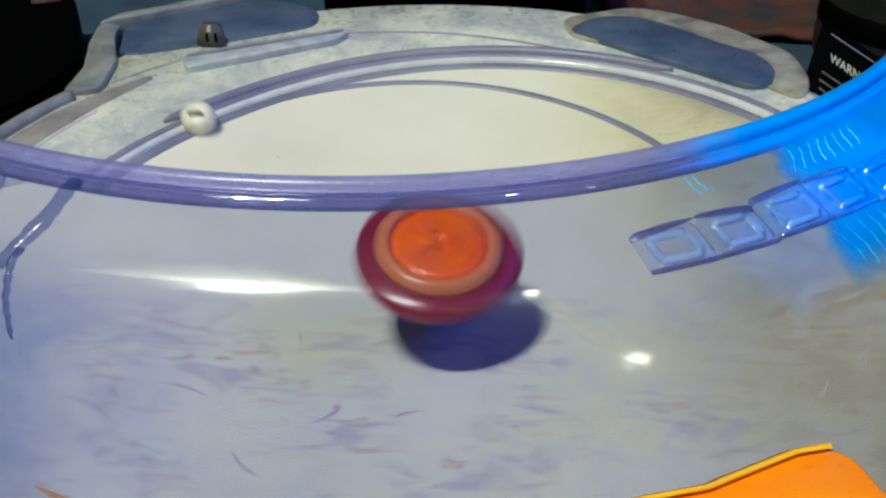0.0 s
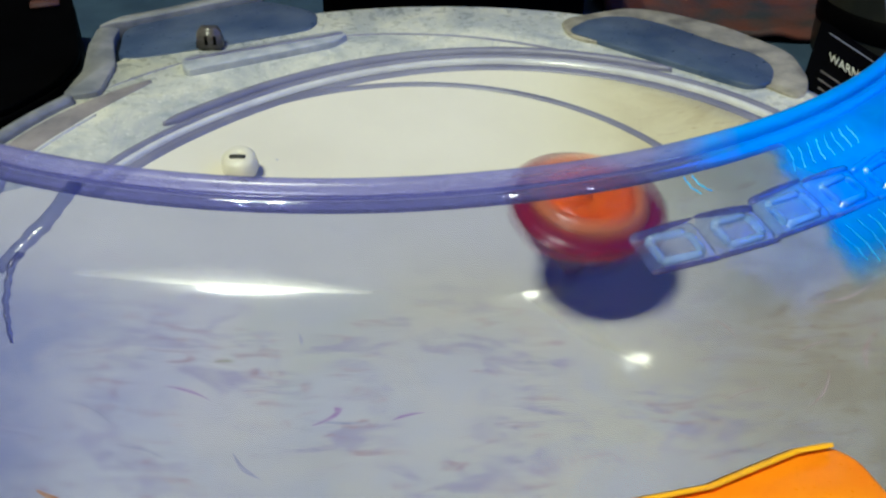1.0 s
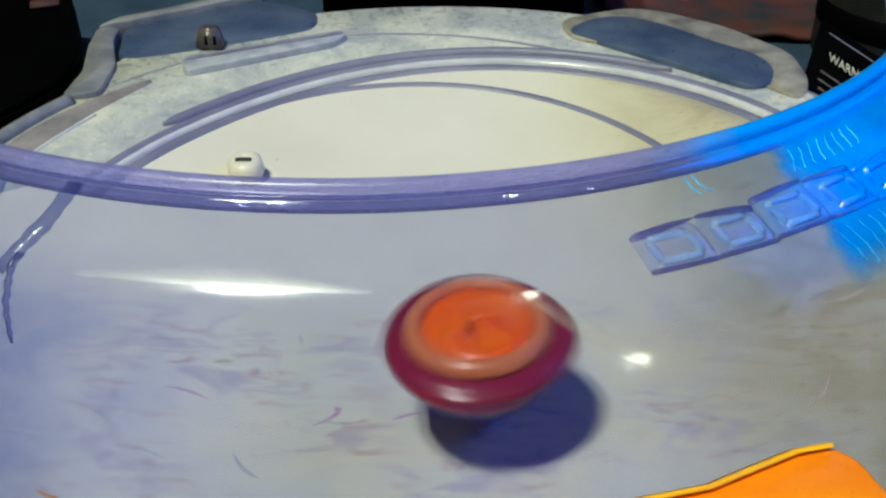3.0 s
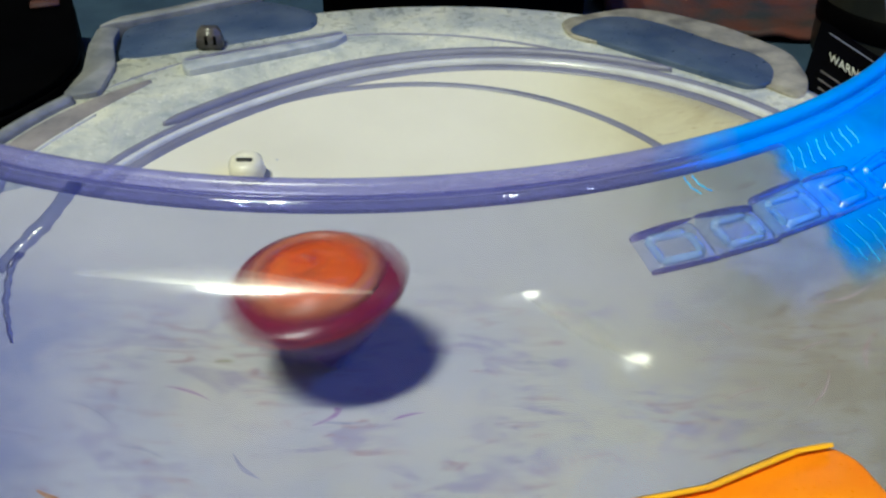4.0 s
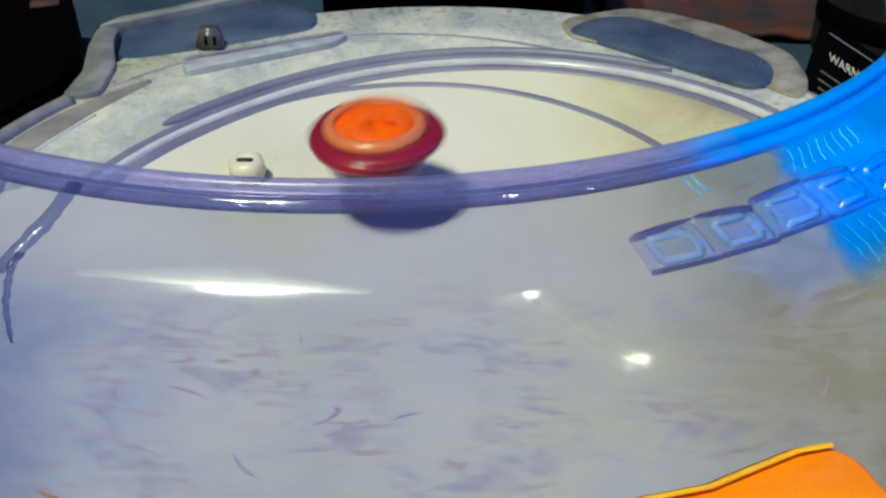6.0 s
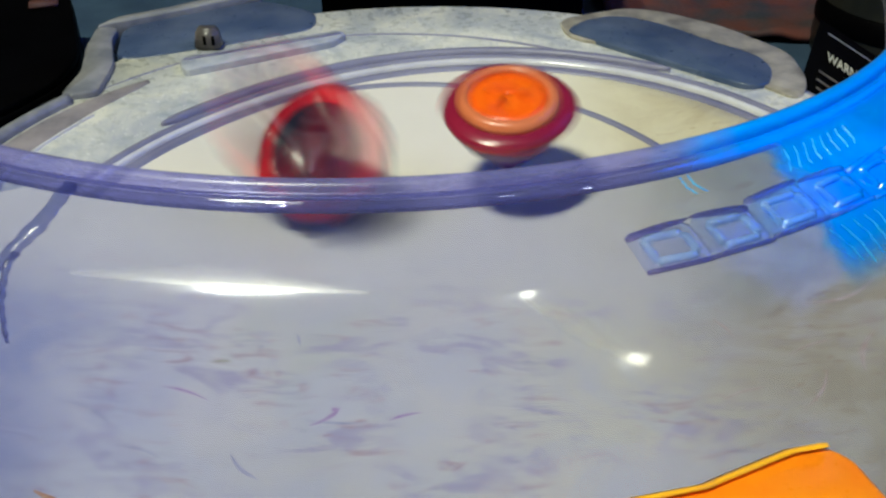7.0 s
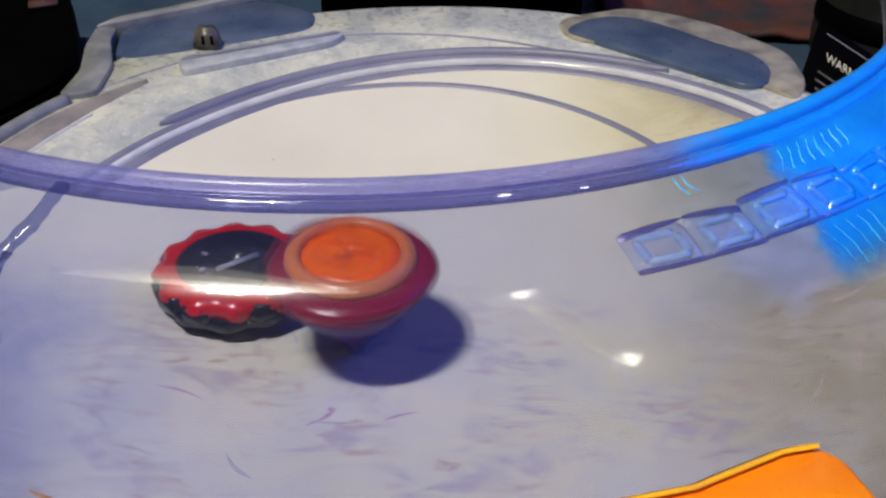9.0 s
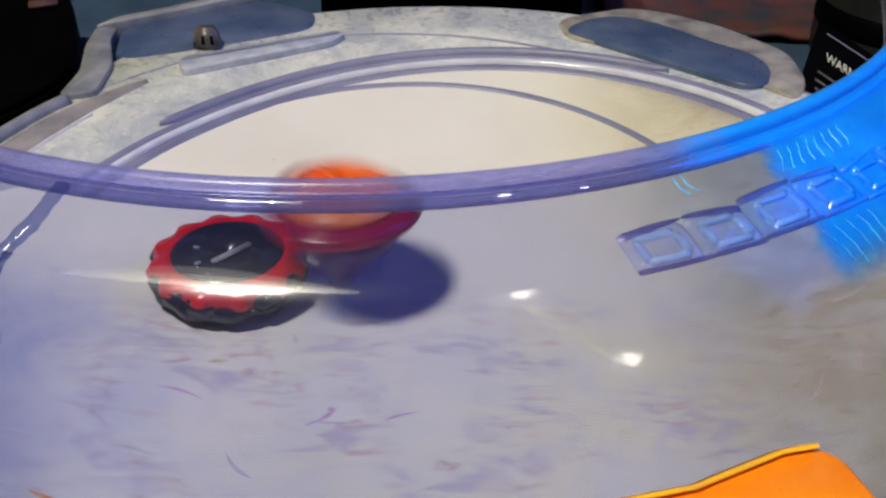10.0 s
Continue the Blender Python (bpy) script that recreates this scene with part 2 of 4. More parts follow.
MARK_GREY = solid("grey_rub", (0.44, 0.44, 0.52), (0.60, 0.59, 0.62), 0.6)
MARK_BROWN = solid("brown_rub", (0.56, 0.40, 0.28), (0.68, 0.55, 0.42), 0.6)
MARK_RUST = solid("rust_rub", (0.52, 0.24, 0.10), (0.62, 0.36, 0.20), 0.6)
MARK_OLIVE = solid("olive_rub", (0.48, 0.46, 0.30), (0.60, 0.57, 0.42), 0.6)
CREAM = solid("cream_cap_plastic", (0.70, 0.66, 0.55), (0.78, 0.74, 0.62), 0.3, scale=160)
PRINT = solid("pale_print", (0.55, 0.53, 0.42), (0.62, 0.60, 0.50), 0.6)
WALL_PAINT = solid("dim_wall_paint", (0.06, 0.06, 0.07), (0.09, 0.085, 0.09), 0.8, scale=3, fine=60)
WOOD = solid("dark_wood_floor", (0.10, 0.06, 0.035), (0.16, 0.09, 0.05), 0.5, scale=6, fine=60)
OLIVE = solid("dark_olive_paint", (0.006, 0.007, 0.006), (0.022, 0.022, 0.015), 0.5, scale=30)
RUST = solid("red_brown_fabric", (0.03, 0.035, 0.045), (0.12, 0.032, 0.024), 0.8, scale=35, bump=0.4, fine=300)
SCREEN = glow("blue_screen_glow", (0.0, 0.12, 1.0), 2.8)


# ---- mesh helpers ----
def part(name, bm, material, parent=None, label="", smooth=True):
    me = bpy.data.meshes.new(name)
    bmesh.ops.recalc_face_normals(bm, faces=bm.faces)
    for f in bm.faces:
        f.smooth = smooth
    bm.to_mesh(me)
    bm.free()
    me.materials.append(material)
    ob = new(name, me)
    if parent:
        ob.parent = parent
    if label:
        tagged(ob, label)
    return ob


def lathe(profile, steps=96, closed=True, start=0.0, sweep=360.0, wave=None, centre=(0, 0)):
    """Turns (r, z) points round the z axis. wave(angle, k): factor on the radius."""
    bm = bmesh.new()
    full = sweep >= 359.9
    rows = []
    for i in range(steps if full else steps + 1):
        a = radians(start + sweep * i / steps)
        row = []
        for k, (r, z) in enumerate(profile):
            q = r * (wave(a, k) if wave else 1)
            row.append(bm.verts.new((centre[0] + q * math.cos(a), centre[1] + q * math.sin(a), z)))
        rows.append(row)
    n = len(profile)
    for i in range(len(rows) if full else len(rows) - 1):
        p, q = rows[i], rows[(i + 1) % len(rows)]
        for k in range(n if closed else n - 1):
            bm.faces.new((p[k], q[k], q[(k + 1) % n], p[(k + 1) % n]))
    if closed and not full:
        bm.faces.new(rows[0])
        bm.faces.new(rows[-1][::-1])
    bmesh.ops.remove_doubles(bm, verts=bm.verts, dist=1e-6)
    return bm


def box(bm, size, m=Matrix(), bevel=0.0):
    made = bmesh.ops.create_cube(bm, size=1)["verts"]
    bmesh.ops.scale(bm, vec=size, verts=made)
    if bevel:
        edges = {e for v in made for e in v.link_edges}
        made = list({v for f in bmesh.ops.bevel(bm, geom=list(edges), offset=bevel, segments=3, affect="EDGES")["faces"] for v in f.verts}
                    | {v for v in made if v.is_valid})
    bmesh.ops.transform(bm, matrix=m, verts=made)
    return bm


def slab(corners, radius, z0, z1, bulge=0.0, seg=6):
    """A plate with rounded corners between two heights."""
    pts = []
    n = len(corners)
    for i in range(n):
        p, a, b = Vector(corners[i]), Vector(corners[i - 1]), Vector(corners[(i + 1) % n])
        u, v = (a - p), (b - p)
        d = min(radius, u.length * 0.45, v.length * 0.45)
        s, e = p + u.normalized() * d, p + v.normalized() * d
        for k in range(seg + 1):
            w = k / seg
            pts.append((1 - w) ** 2 * s + 2 * w * (1 - w) * p + w * w * e)
    bm = bmesh.new()
    c = sum(pts, Vector((0, 0))) / len(pts)
    rings = []
    edge = 0.0009
    for inset, z in ((0, z0), (0, z1 - edge), (edge * 0.3, z1 - edge * 0.3), (edge, z1)):
        rings.append([bm.verts.new((*(p + (c - p).normalized() * inset), z)) for p in pts])
    m = len(pts)
    for r, s in zip(rings, rings[1:]):
        for i in range(m):
            bm.faces.new((r[i], r[(i + 1) % m], s[(i + 1) % m], s[i]))
    bm.faces.new(rings[-1])
    bm.faces.new(rings[0][::-1])
    return bm


def empty(name, place=(0, 0, 0)):
    ob = new(name)
    ob.location = place
    return ob


# ---- the room ----
TABLE_Z = -0.035


def build_room():
    bm = bmesh.new()
    box(bm, (1.4, 1.4, 0.03), pose(0.0, 0.45, TABLE_Z - 0.015), 0.006)
    table = empty("table", (0, 0, 0))
    part("tabletop", bm, TABLE, table)
    for x in (-0.62, 0.62):
        for y in (-0.18, 1.08):
            bm = bmesh.new()
            box(bm, (0.05, 0.05, 0.70), pose(x, y, TABLE_Z - 0.03 - 0.35), 0.004)
            part("leg", bm, DARK_GREY, table)
    tagged(table, "table covered in dark blue cloth under the stadium", "table")
    floor_z = TABLE_Z - 0.73
    bm = bmesh.new()
    box(bm, (4.4, 4.4, 0.1), pose(0, 0.4, floor_z - 0.05))
    tagged(part("floor", bm, WOOD, smooth=False), "dark wooden room floor", "floor", kind="structure")
    bm = bmesh.new()
    box(bm, (4.4, 4.4, 0.1), pose(0, 0.4, floor_z + 2.45))
    tagged(part("ceiling", bm, WALL_PAINT, smooth=False), "plain dim ceiling", "ceiling", kind="structure")
    for name, size, at in (("wall_north", (4.4, 0.1, 2.4), (0, 2.65)), ("wall_south", (4.4, 0.1, 2.4), (0, -1.85)),
                           ("wall_east", (0.1, 4.4, 2.4), (2.25, 0.4)), ("wall_west", (0.1, 4.4, 2.4), (-2.25, 0.4))):
        bm = bmesh.new()
        box(bm, size, pose(*at, floor_z + 1.2))
        tagged(part(name, bm, WALL_PAINT, smooth=False), "plain dim painted wall", "wall", kind="structure")


def pendant(place):
    lamp = empty("pendant_lamp", place)
    top = TABLE_Z - 0.73 + 2.40 - place[2]
    # unseen shade, made wide to keep the lamp's light off the ceiling
    part("shade", lathe([(0.012, 0.090), (0.075, 0.055), (0.095, 0.012), (0.092, 0.012), (0.072, 0.052), (0.010, 0.085)], 40), DARK_GREY, lamp)
    part("cord", lathe([(0.003, 0.08), (0.003, top), (0.0005, top), (0.0005, 0.08)], 10), BLACK, lamp)
    part("socket", lathe([(0.014, 0.045), (0.014, 0.08), (0.001, 0.08), (0.001, 0.045)], 20), BLACK, lamp)
    tagged(lamp, "small dark pendant lamp hanging from the ceiling", "lamp", group="pendant lamps")


build_room()
for place in LAMPS + SIDE_LAMPS:
    pendant(place)


# ---- the stadium ----
MID = (0.0, 0.258)
DISH = 0.018


def spread(a):
    """The bowl reaches further out on the side of the camera."""
    k = max(0.0, min(1.0, (0.55 - math.sin(a)) / 0.9))
    return 1 + 0.20 * k * k * (3 - 2 * k)


def dish(x, y):
    dx, dy = x - MID[0], y - MID[1]
    return DISH * (math.hypot(dx, dy) / (0.147 * spread(math.atan2(dy, dx)))) ** 2


def curve_radius(fit, a):
    return fit[0] + sum(fit[2 * k - 1] * math.cos(k * a) + fit[2 * k] * math.sin(k * a) for k in range(1, len(fit) // 2 + 1))


def bent_ring(profile, fit, first, last, steps, ground=None, taper=0.0, middle=(0.0, 0.256)):
    """A moulded strip that follows a slightly oval ring, fit to the camera's view; profile: (offset, height). taper:
    degrees over which its ends close.
    """
    bm = bmesh.new()
    rows = []
    core = sum(o for o, z in profile) / len(profile)
    for i in range(steps + 1):
        d = first + (last - first) * i / steps
        a = radians(d)
        w = 1.0 if not taper else math.sqrt(max(0.02, min(1.0, (d - first) / taper, (last - d) / taper)))
        row = []
        for o, z in profile:
            r = curve_radius(fit, a) + core + (o - core) * w
            x, y = middle[0] + r * math.cos(a), middle[1] + r * math.sin(a)
            row.append(bm.verts.new((x, y, z + (ground(x, y) if ground else 0.0))))
        rows.append(row)
    n = len(profile)
    for p, q in zip(rows, rows[1:]):
        for k in range(n):
            bm.faces.new((p[k], q[k], q[(k + 1) % n], p[(k + 1) % n]))
    bm.faces.new(rows[0])
    bm.faces.new(rows[-1][::-1])
    return bm


# ring radii over the angle, shaped to fit the camera's view
INNER = (0.12680, -0.01166, -0.01003, -0.00769, 0.00140)
CREST = (0.14375, 0.00586, -0.00391, 0.00156, 0.00775, 0.00165, -0.00174)


def deck_ring():
    """The deck's top and sides, its width changing smoothly round the bowl."""
    angles = (-20, 16, 27, 38, 48, 132, 141, 152, 168, 178, 204)
    outside = (0.184, 0.184, 0.182, 0.184, 0.207, 0.207, 0.196, 0.180, 0.178, 0.178, 0.178)
    bm = bmesh.new()
    rows = []
    for i in range(193):
        d = -20 + 224 * i / 192
        a = radians(d)
        e1 = float(np.interp(d, angles, outside))
        near = curve_radius(CREST, radians(max(14.0, min(167.0, d)))) + 0.0045
        e0 = float(np.interp(d, (-20, 8, 18, 164, 176, 204), (0.172, 0.172, near, near, 0.166, 0.166)))
        z0 = dish(e0 * math.cos(a), 0.256 + e0 * math.sin(a)) if 8 < d < 176 else 0.0185
        rows.append([bm.verts.new((0.004 * (r == e1) + r * math.cos(a), 0.256 + r * math.sin(a), z))
                     for r, z in ((e0, TABLE_Z), (e0, z0), (e0 + 0.002, z0 + 0.0009), (max(e0 + 0.005, 0.1510), 0.0200), (e1 - 0.004, 0.0215), (e1, 0.0195), (e1 + 0.001, TABLE_Z))])
    for p, q in zip(rows, rows[1:]):
        for k in range(7):
            bm.faces.new((p[k], q[k], q[(k + 1) % 7], p[(k + 1) % 7]))
    bm.faces.new(rows[0])
    bm.faces.new(rows[-1][::-1])
    return bm


def build_stadium():
    st = empty("battle_stadium", (0, 0, 0))
    tagged(st, "grey plastic spinning-top stadium with scuffed white bowl", "toy stadium")
    # bowl
    prof = [(0.0, 0.0)] + [(0.147 * i / 14, DISH * (i / 14) ** 2) for i in range(1, 15)]
    prof += [(0.150, 0.012), (0.150, -0.012), (0.0, -0.012)]
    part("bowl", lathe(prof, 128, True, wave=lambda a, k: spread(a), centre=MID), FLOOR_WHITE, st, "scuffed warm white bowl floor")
    # thin inner ring line, on the far side only
    part("inner_ring", bent_ring([(-0.0019, -0.004), (-0.0017, 0.0002), (0, 0.0009), (0.0017, 0.0002), (0.0019, -0.004)], INNER, 38, 166, 110, dish), RING, st,
         "thin lavender-grey ring line")
    # outer double ridge: broad step, pale crest with its highlight painted in, dark outer bead
    part("inner_step", bent_ring([(-0.0062, -0.006), (-0.0059, 0.0002), (-0.0044, 0.0007), (-0.0022, 0.0006), (-0.0018, -0.006)], CREST, 12, 168, 130, dish), RING, st)
    part("ridge_highlight", bent_ring([(-0.0018, -0.006), (-0.0015, 0.0012), (-0.0006, 0.0020), (0.0006, 0.0020), (0.0013, 0.0012), (0.0016, -0.006)], CREST, 12, 168, 130, dish), RING_PALE, st, "pale strip painted as a highlight on the crest")
    part("outer_ridge", bent_ring([(0.0016, -0.006), (0.0019, 0.0010), (0.0034, 0.0018), (0.0050, 0.0010), (0.0054, -0.006)], CREST, 12, 168, 130, dish), RING, st)
    part("outer_bead", bent_ring([(0.0054, -0.006), (0.0058, 0.0018), (0.0074, 0.0026), (0.0094, 0.0018), (0.0098, -0.006)], CREST, 50, 146, 110, dish, taper=3), RING, st)
    # deck round the bowl: wide behind, narrow at the sides, low in front
    part("deck", deck_ring(), DECK, st, "scratched translucent grey deck")
    part("foot", lathe([(0.150, TABLE_Z), (0.150, -0.013), (0.176, -0.013), (0.186, 0.0215), (0.194, 0.0215), (0.196, TABLE_Z)], 64, True, 190, 150, centre=COVER_C), DECK, st)
    part("deck_line", lathe([(0.1468, 0.010), (0.1470, 0.0209), (0.1474, 0.0212), (0.1478, 0.0209), (0.1480, 0.010)], 96, True, 56, 96, centre=(-0.0208, 0.2745)), RING, st)
    # blue pockets, flat plates coloured to read as recesses from the camera; lips
    part("pocket", slab([(-0.1469, 0.3855), (-0.104, 0.4053), (-0.0617, 0.4275), (-0.0629, 0.450), (-0.0936, 0.4690), (-0.1560, 0.4290)], 0.012, TABLE_Z, 0.0218), POCKET, st, "blue-grey pocket, a flat plate at deck level")
    part("lip", slab([(0.058, 0.440), (0.0947, 0.4568), (0.1136, 0.4500), (0.1380, 0.4298), (0.1600, 0.3960), (0.158, 0.364), (0.148, 0.343), (0.1310, 0.3674), (0.1020, 0.3950), (0.060, 0.4150)], 0.010, TABLE_Z, 0.0220), LIP_WARM, st, "worn warm grey pocket edge")
    part("pocket", slab([(0.0589, 0.4221), (0.0718, 0.4377), (0.0896, 0.4434), (0.1095, 0.4298), (0.1277, 0.4074), (0.1436, 0.3908), (0.1461, 0.3752), (0.1390, 0.3580), (0.129, 0.3570), (0.1080, 0.3770), (0.0790, 0.4030)],
                        0.008, TABLE_Z, 0.0228), POCKET, st, "blue-grey pocket, a flat plate at deck level")
    part("lip", slab([(-0.1660, 0.4210), (-0.1600, 0.4335), (-0.1323, 0.4530), (-0.1034, 0.4764), (-0.0936, 0.4700), (-0.1240, 0.4490), (-0.1540, 0.4280)], 0.0025, 0.008, 0.0250), LIP, st)
    part("lip", slab([(-0.1660, 0.4230), (-0.1635, 0.3990), (-0.1560, 0.3680), (-0.1565, 0.3430), (-0.1425, 0.3490), (-0.1445, 0.3779), (-0.1545, 0.4080), (-0.1553, 0.4225)], 0.0045, 0.008, 0.0240), LIP, st)
    part("lip", lathe([(0.1765, TABLE_Z), (0.1765, 0.0225), (0.1780, 0.0250), (0.1800, 0.0252), (0.1815, 0.0235), (0.1830, TABLE_Z)], 40, True, 151, 34, centre=(0.004, 0.256)), LIP, st)
    # raised strip for a channel, the channel's shade put into its brownish grey
    part("trough", bent_ring([(-0.0072, 0.015), (-0.0066, 0.0202), (-0.0046, 0.0211), (0.0050, 0.0216), (0.0066, 0.0212), (0.0070, 0.015)], (0.1697,), 140, 187, 60, taper=16, middle=(0.004, 0.256)), TROUGH, st,
         "brownish grey trough, its shade put into the colour")
    part("trough_edge", bent_ring([(-0.0008, 0.015), (-0.0006, 0.0209), (0, 0.0213), (0.0006, 0.0209), (0.0008, 0.015)], (0.1622,), 152, 187, 60, taper=20, middle=(0.004, 0.256)), RING_PALE, st)
    part("catch_ledge", slab([(-0.1150, 0.3770), (-0.1118, 0.3709), (-0.0500, 0.4060), (-0.0455, 0.4150), (-0.0480, 0.4200), (-0.1175, 0.3860)], 0.004, 0.012, 0.0236), LEDGE, st)
    part("ledge_groove", slab([(-0.1150, 0.3815), (-0.0500, 0.4130), (-0.0470, 0.4150), (-0.0480, 0.4160), (-0.1155, 0.3830)], 0.0006, 0.020, 0.0241), RING, st, "dark groove line along the ledge")
    return st


STADIUM = build_stadium()


def scuff(p, q, width, material, bow=0.0):
    """A thin tapered rub mark on the bowl from p to q."""
    p, q = Vector(p), Vector(q)
    side = Vector((-(q - p).y, (q - p).x)).normalized()
    bm = bmesh.new()
    rows = []
    for k in range(9):
        w = k / 8
        c = p.lerp(q, w) + side * bow * math.sin(math.pi * w)
        half = width * 0.5 * math.sin(math.pi * min(max(w, 0.06), 0.94)) * (1 + 0.25 * math.sin(7 * w + p.x * 900))
        rows.append([bm.verts.new((*(c + side * half * u), dish(*(c + side * half * u)) + h)) for u, h in ((-1, 0.00012), (0, 0.00026), (1, 0.00012))])
    for a, b in zip(rows, rows[1:]):
        for i in range(2):
            bm.faces.new((a[i], a[i + 1], b[i + 1], b[i]))
    part("scuff_mark", bm, material, BOWL)


BOWL = [o for o in STADIUM.children if o.name == "bowl"][0]
for p, q, width, material, bow in (
        ((-0.0275, 0.1830), (-0.0350, 0.1752), 0.0016, MARK_PINK, 0.001), ((-0.0300, 0.1832), (-0.0280, 0.1812), 0.0016, MARK_PINK, 0),
        ((-0.0535, 0.1630), (-0.0450, 0.1540), 0.0014, MARK_GREY, -0.0012), ((-0.0960, 0.1460), (-0.0790, 0.1408), 0.0024, MARK_RUST, -0.001),
        ((-0.0446, 0.2175), (-0.0424, 0.2106), 0.0009, MARK_GREY, 0.0003), ((-0.0670, 0.2010), (-0.0608, 0.2020), 0.0018, MARK_OLIVE, 0.0004),
        ((-0.0670, 0.3203), (-0.0655, 0.3201), 0.0010, MARK_GREY, 0), ((0.0840, 0.2205), (0.0880, 0.2100), 0.0010, MARK_BROWN, 0.0008),
        ((0.0780, 0.1832), (0.0900, 0.1870), 0.0010, MARK_BROWN, 0.001), ((0.1120, 0.2245), (0.1380, 0.2340), 0.0014, MARK_BROWN, -0.004),
        ((-0.0140, 0.1780), (-0.0050, 0.1815), 0.0012, MARK_PINK, 0.0006), ((-0.1030, 0.1800), (-0.0870, 0.1720), 0.0014, MARK_GREY, 0.002),
        ((0.1180, 0.1900), (0.1285, 0.2090), 0.0014, MARK_BROWN, 0.002),
        ((-0.1250, 0.2250), (-0.1120, 0.2330), 0.0008, MARK_GREY, 0.001), ((-0.1260, 0.2200), (-0.1150, 0.2240), 0.0007, MARK_GREY, 0.001),
        ((0.0960, 0.1760), (0.1090, 0.1940), 0.0008, MARK_BROWN, -0.002), ((0.1000, 0.2000), (0.1150, 0.2060), 0.0009, MARK_BROWN, 0.001),
        ((-0.0380, 0.1780), (-0.0200, 0.1770), 0.0009, MARK_GREY, -0.001),
        ((-0.0780, 0.1890), (-0.0640, 0.1840), 0.0010, MARK_PINK, 0.001), ((-0.0830, 0.1640), (-0.0700, 0.1600), 0.0009, MARK_GREY, 0.001)):
    scuff(p, q, width, material, bow)



def dome_profile(offset):
    """From the rim: a flat shoulder, a tight crease, then a long steep curve. (r, z, slope of the normal)"""
    r, z, pts = 0.142, 0.1078, []
    for length, a0, a1, n in ((0.0003, 72, 72, 1), (0.0142, 72, 63, 5), (0.0035, 63, 49, 7), (0.050, 49, 14, 12)):
        for k in range(n):
            a = radians(a0 + (a1 - a0) * k / n)
            pts.append((r + offset * math.cos(a), z + offset * math.sin(a), a))
            a = radians(a0 + (a1 - a0) * (k + 0.5) / n)
            r, z = r + math.sin(a) * length / n, z - math.cos(a) * length / n
    pts += [(r + offset, z, radians(12)), (r + 0.003 + offset, 0.040, radians(8)), (r + 0.004 + offset, 0.0222, radians(5))]
    return pts


DOME_LINE = dome_profile(0.0)


def on_dome(degrees, z, out=0.0):
    """A point of the dome's outer face at an angle round its middle and a height, lifted by out."""
    zs = [-p[1] for p in DOME_LINE]
    r = float(np.interp(-z, zs, [p[0] for p in DOME_LINE]))
    a = float(np.interp(-z, zs, [p[2] for p in DOME_LINE]))
    b = radians(degrees)
    r += out * math.cos(a)
    return Vector((COVER_C[0] + r * math.cos(b), COVER_C[1] + r * math.sin(b), z + out * math.sin(a)))


def along_dome(start, v):
    """Height after going v metres down the dome's face from the height start."""
    run, last = 0.0, None
    for k in range(400):
        z = start - 0.00005 * k
        p = on_dome(0, z)
        if last is not None:
            run += (p - last).length
        last = p
        if run >= v:
            return z
    return z


def wrap_on_dome(bm, degrees, z_top, lean=0.0):
    """Bends a flat plate (x along the ring, y up the face, z out) on to the dome."""
    bmesh.ops.triangulate(bm, faces=bm.faces)
    bmesh.ops.subdivide_edges(bm, edges=[e for e in bm.edges if e.calc_length() > 0.002], cuts=2)
    for v in bm.verts:
        x, y, h = v.co
        z = along_dome(z_top, max(0.0, -y - lean * x))
        v.co = on_dome(degrees + math.degrees(x / 0.155), z, h)
    return bm


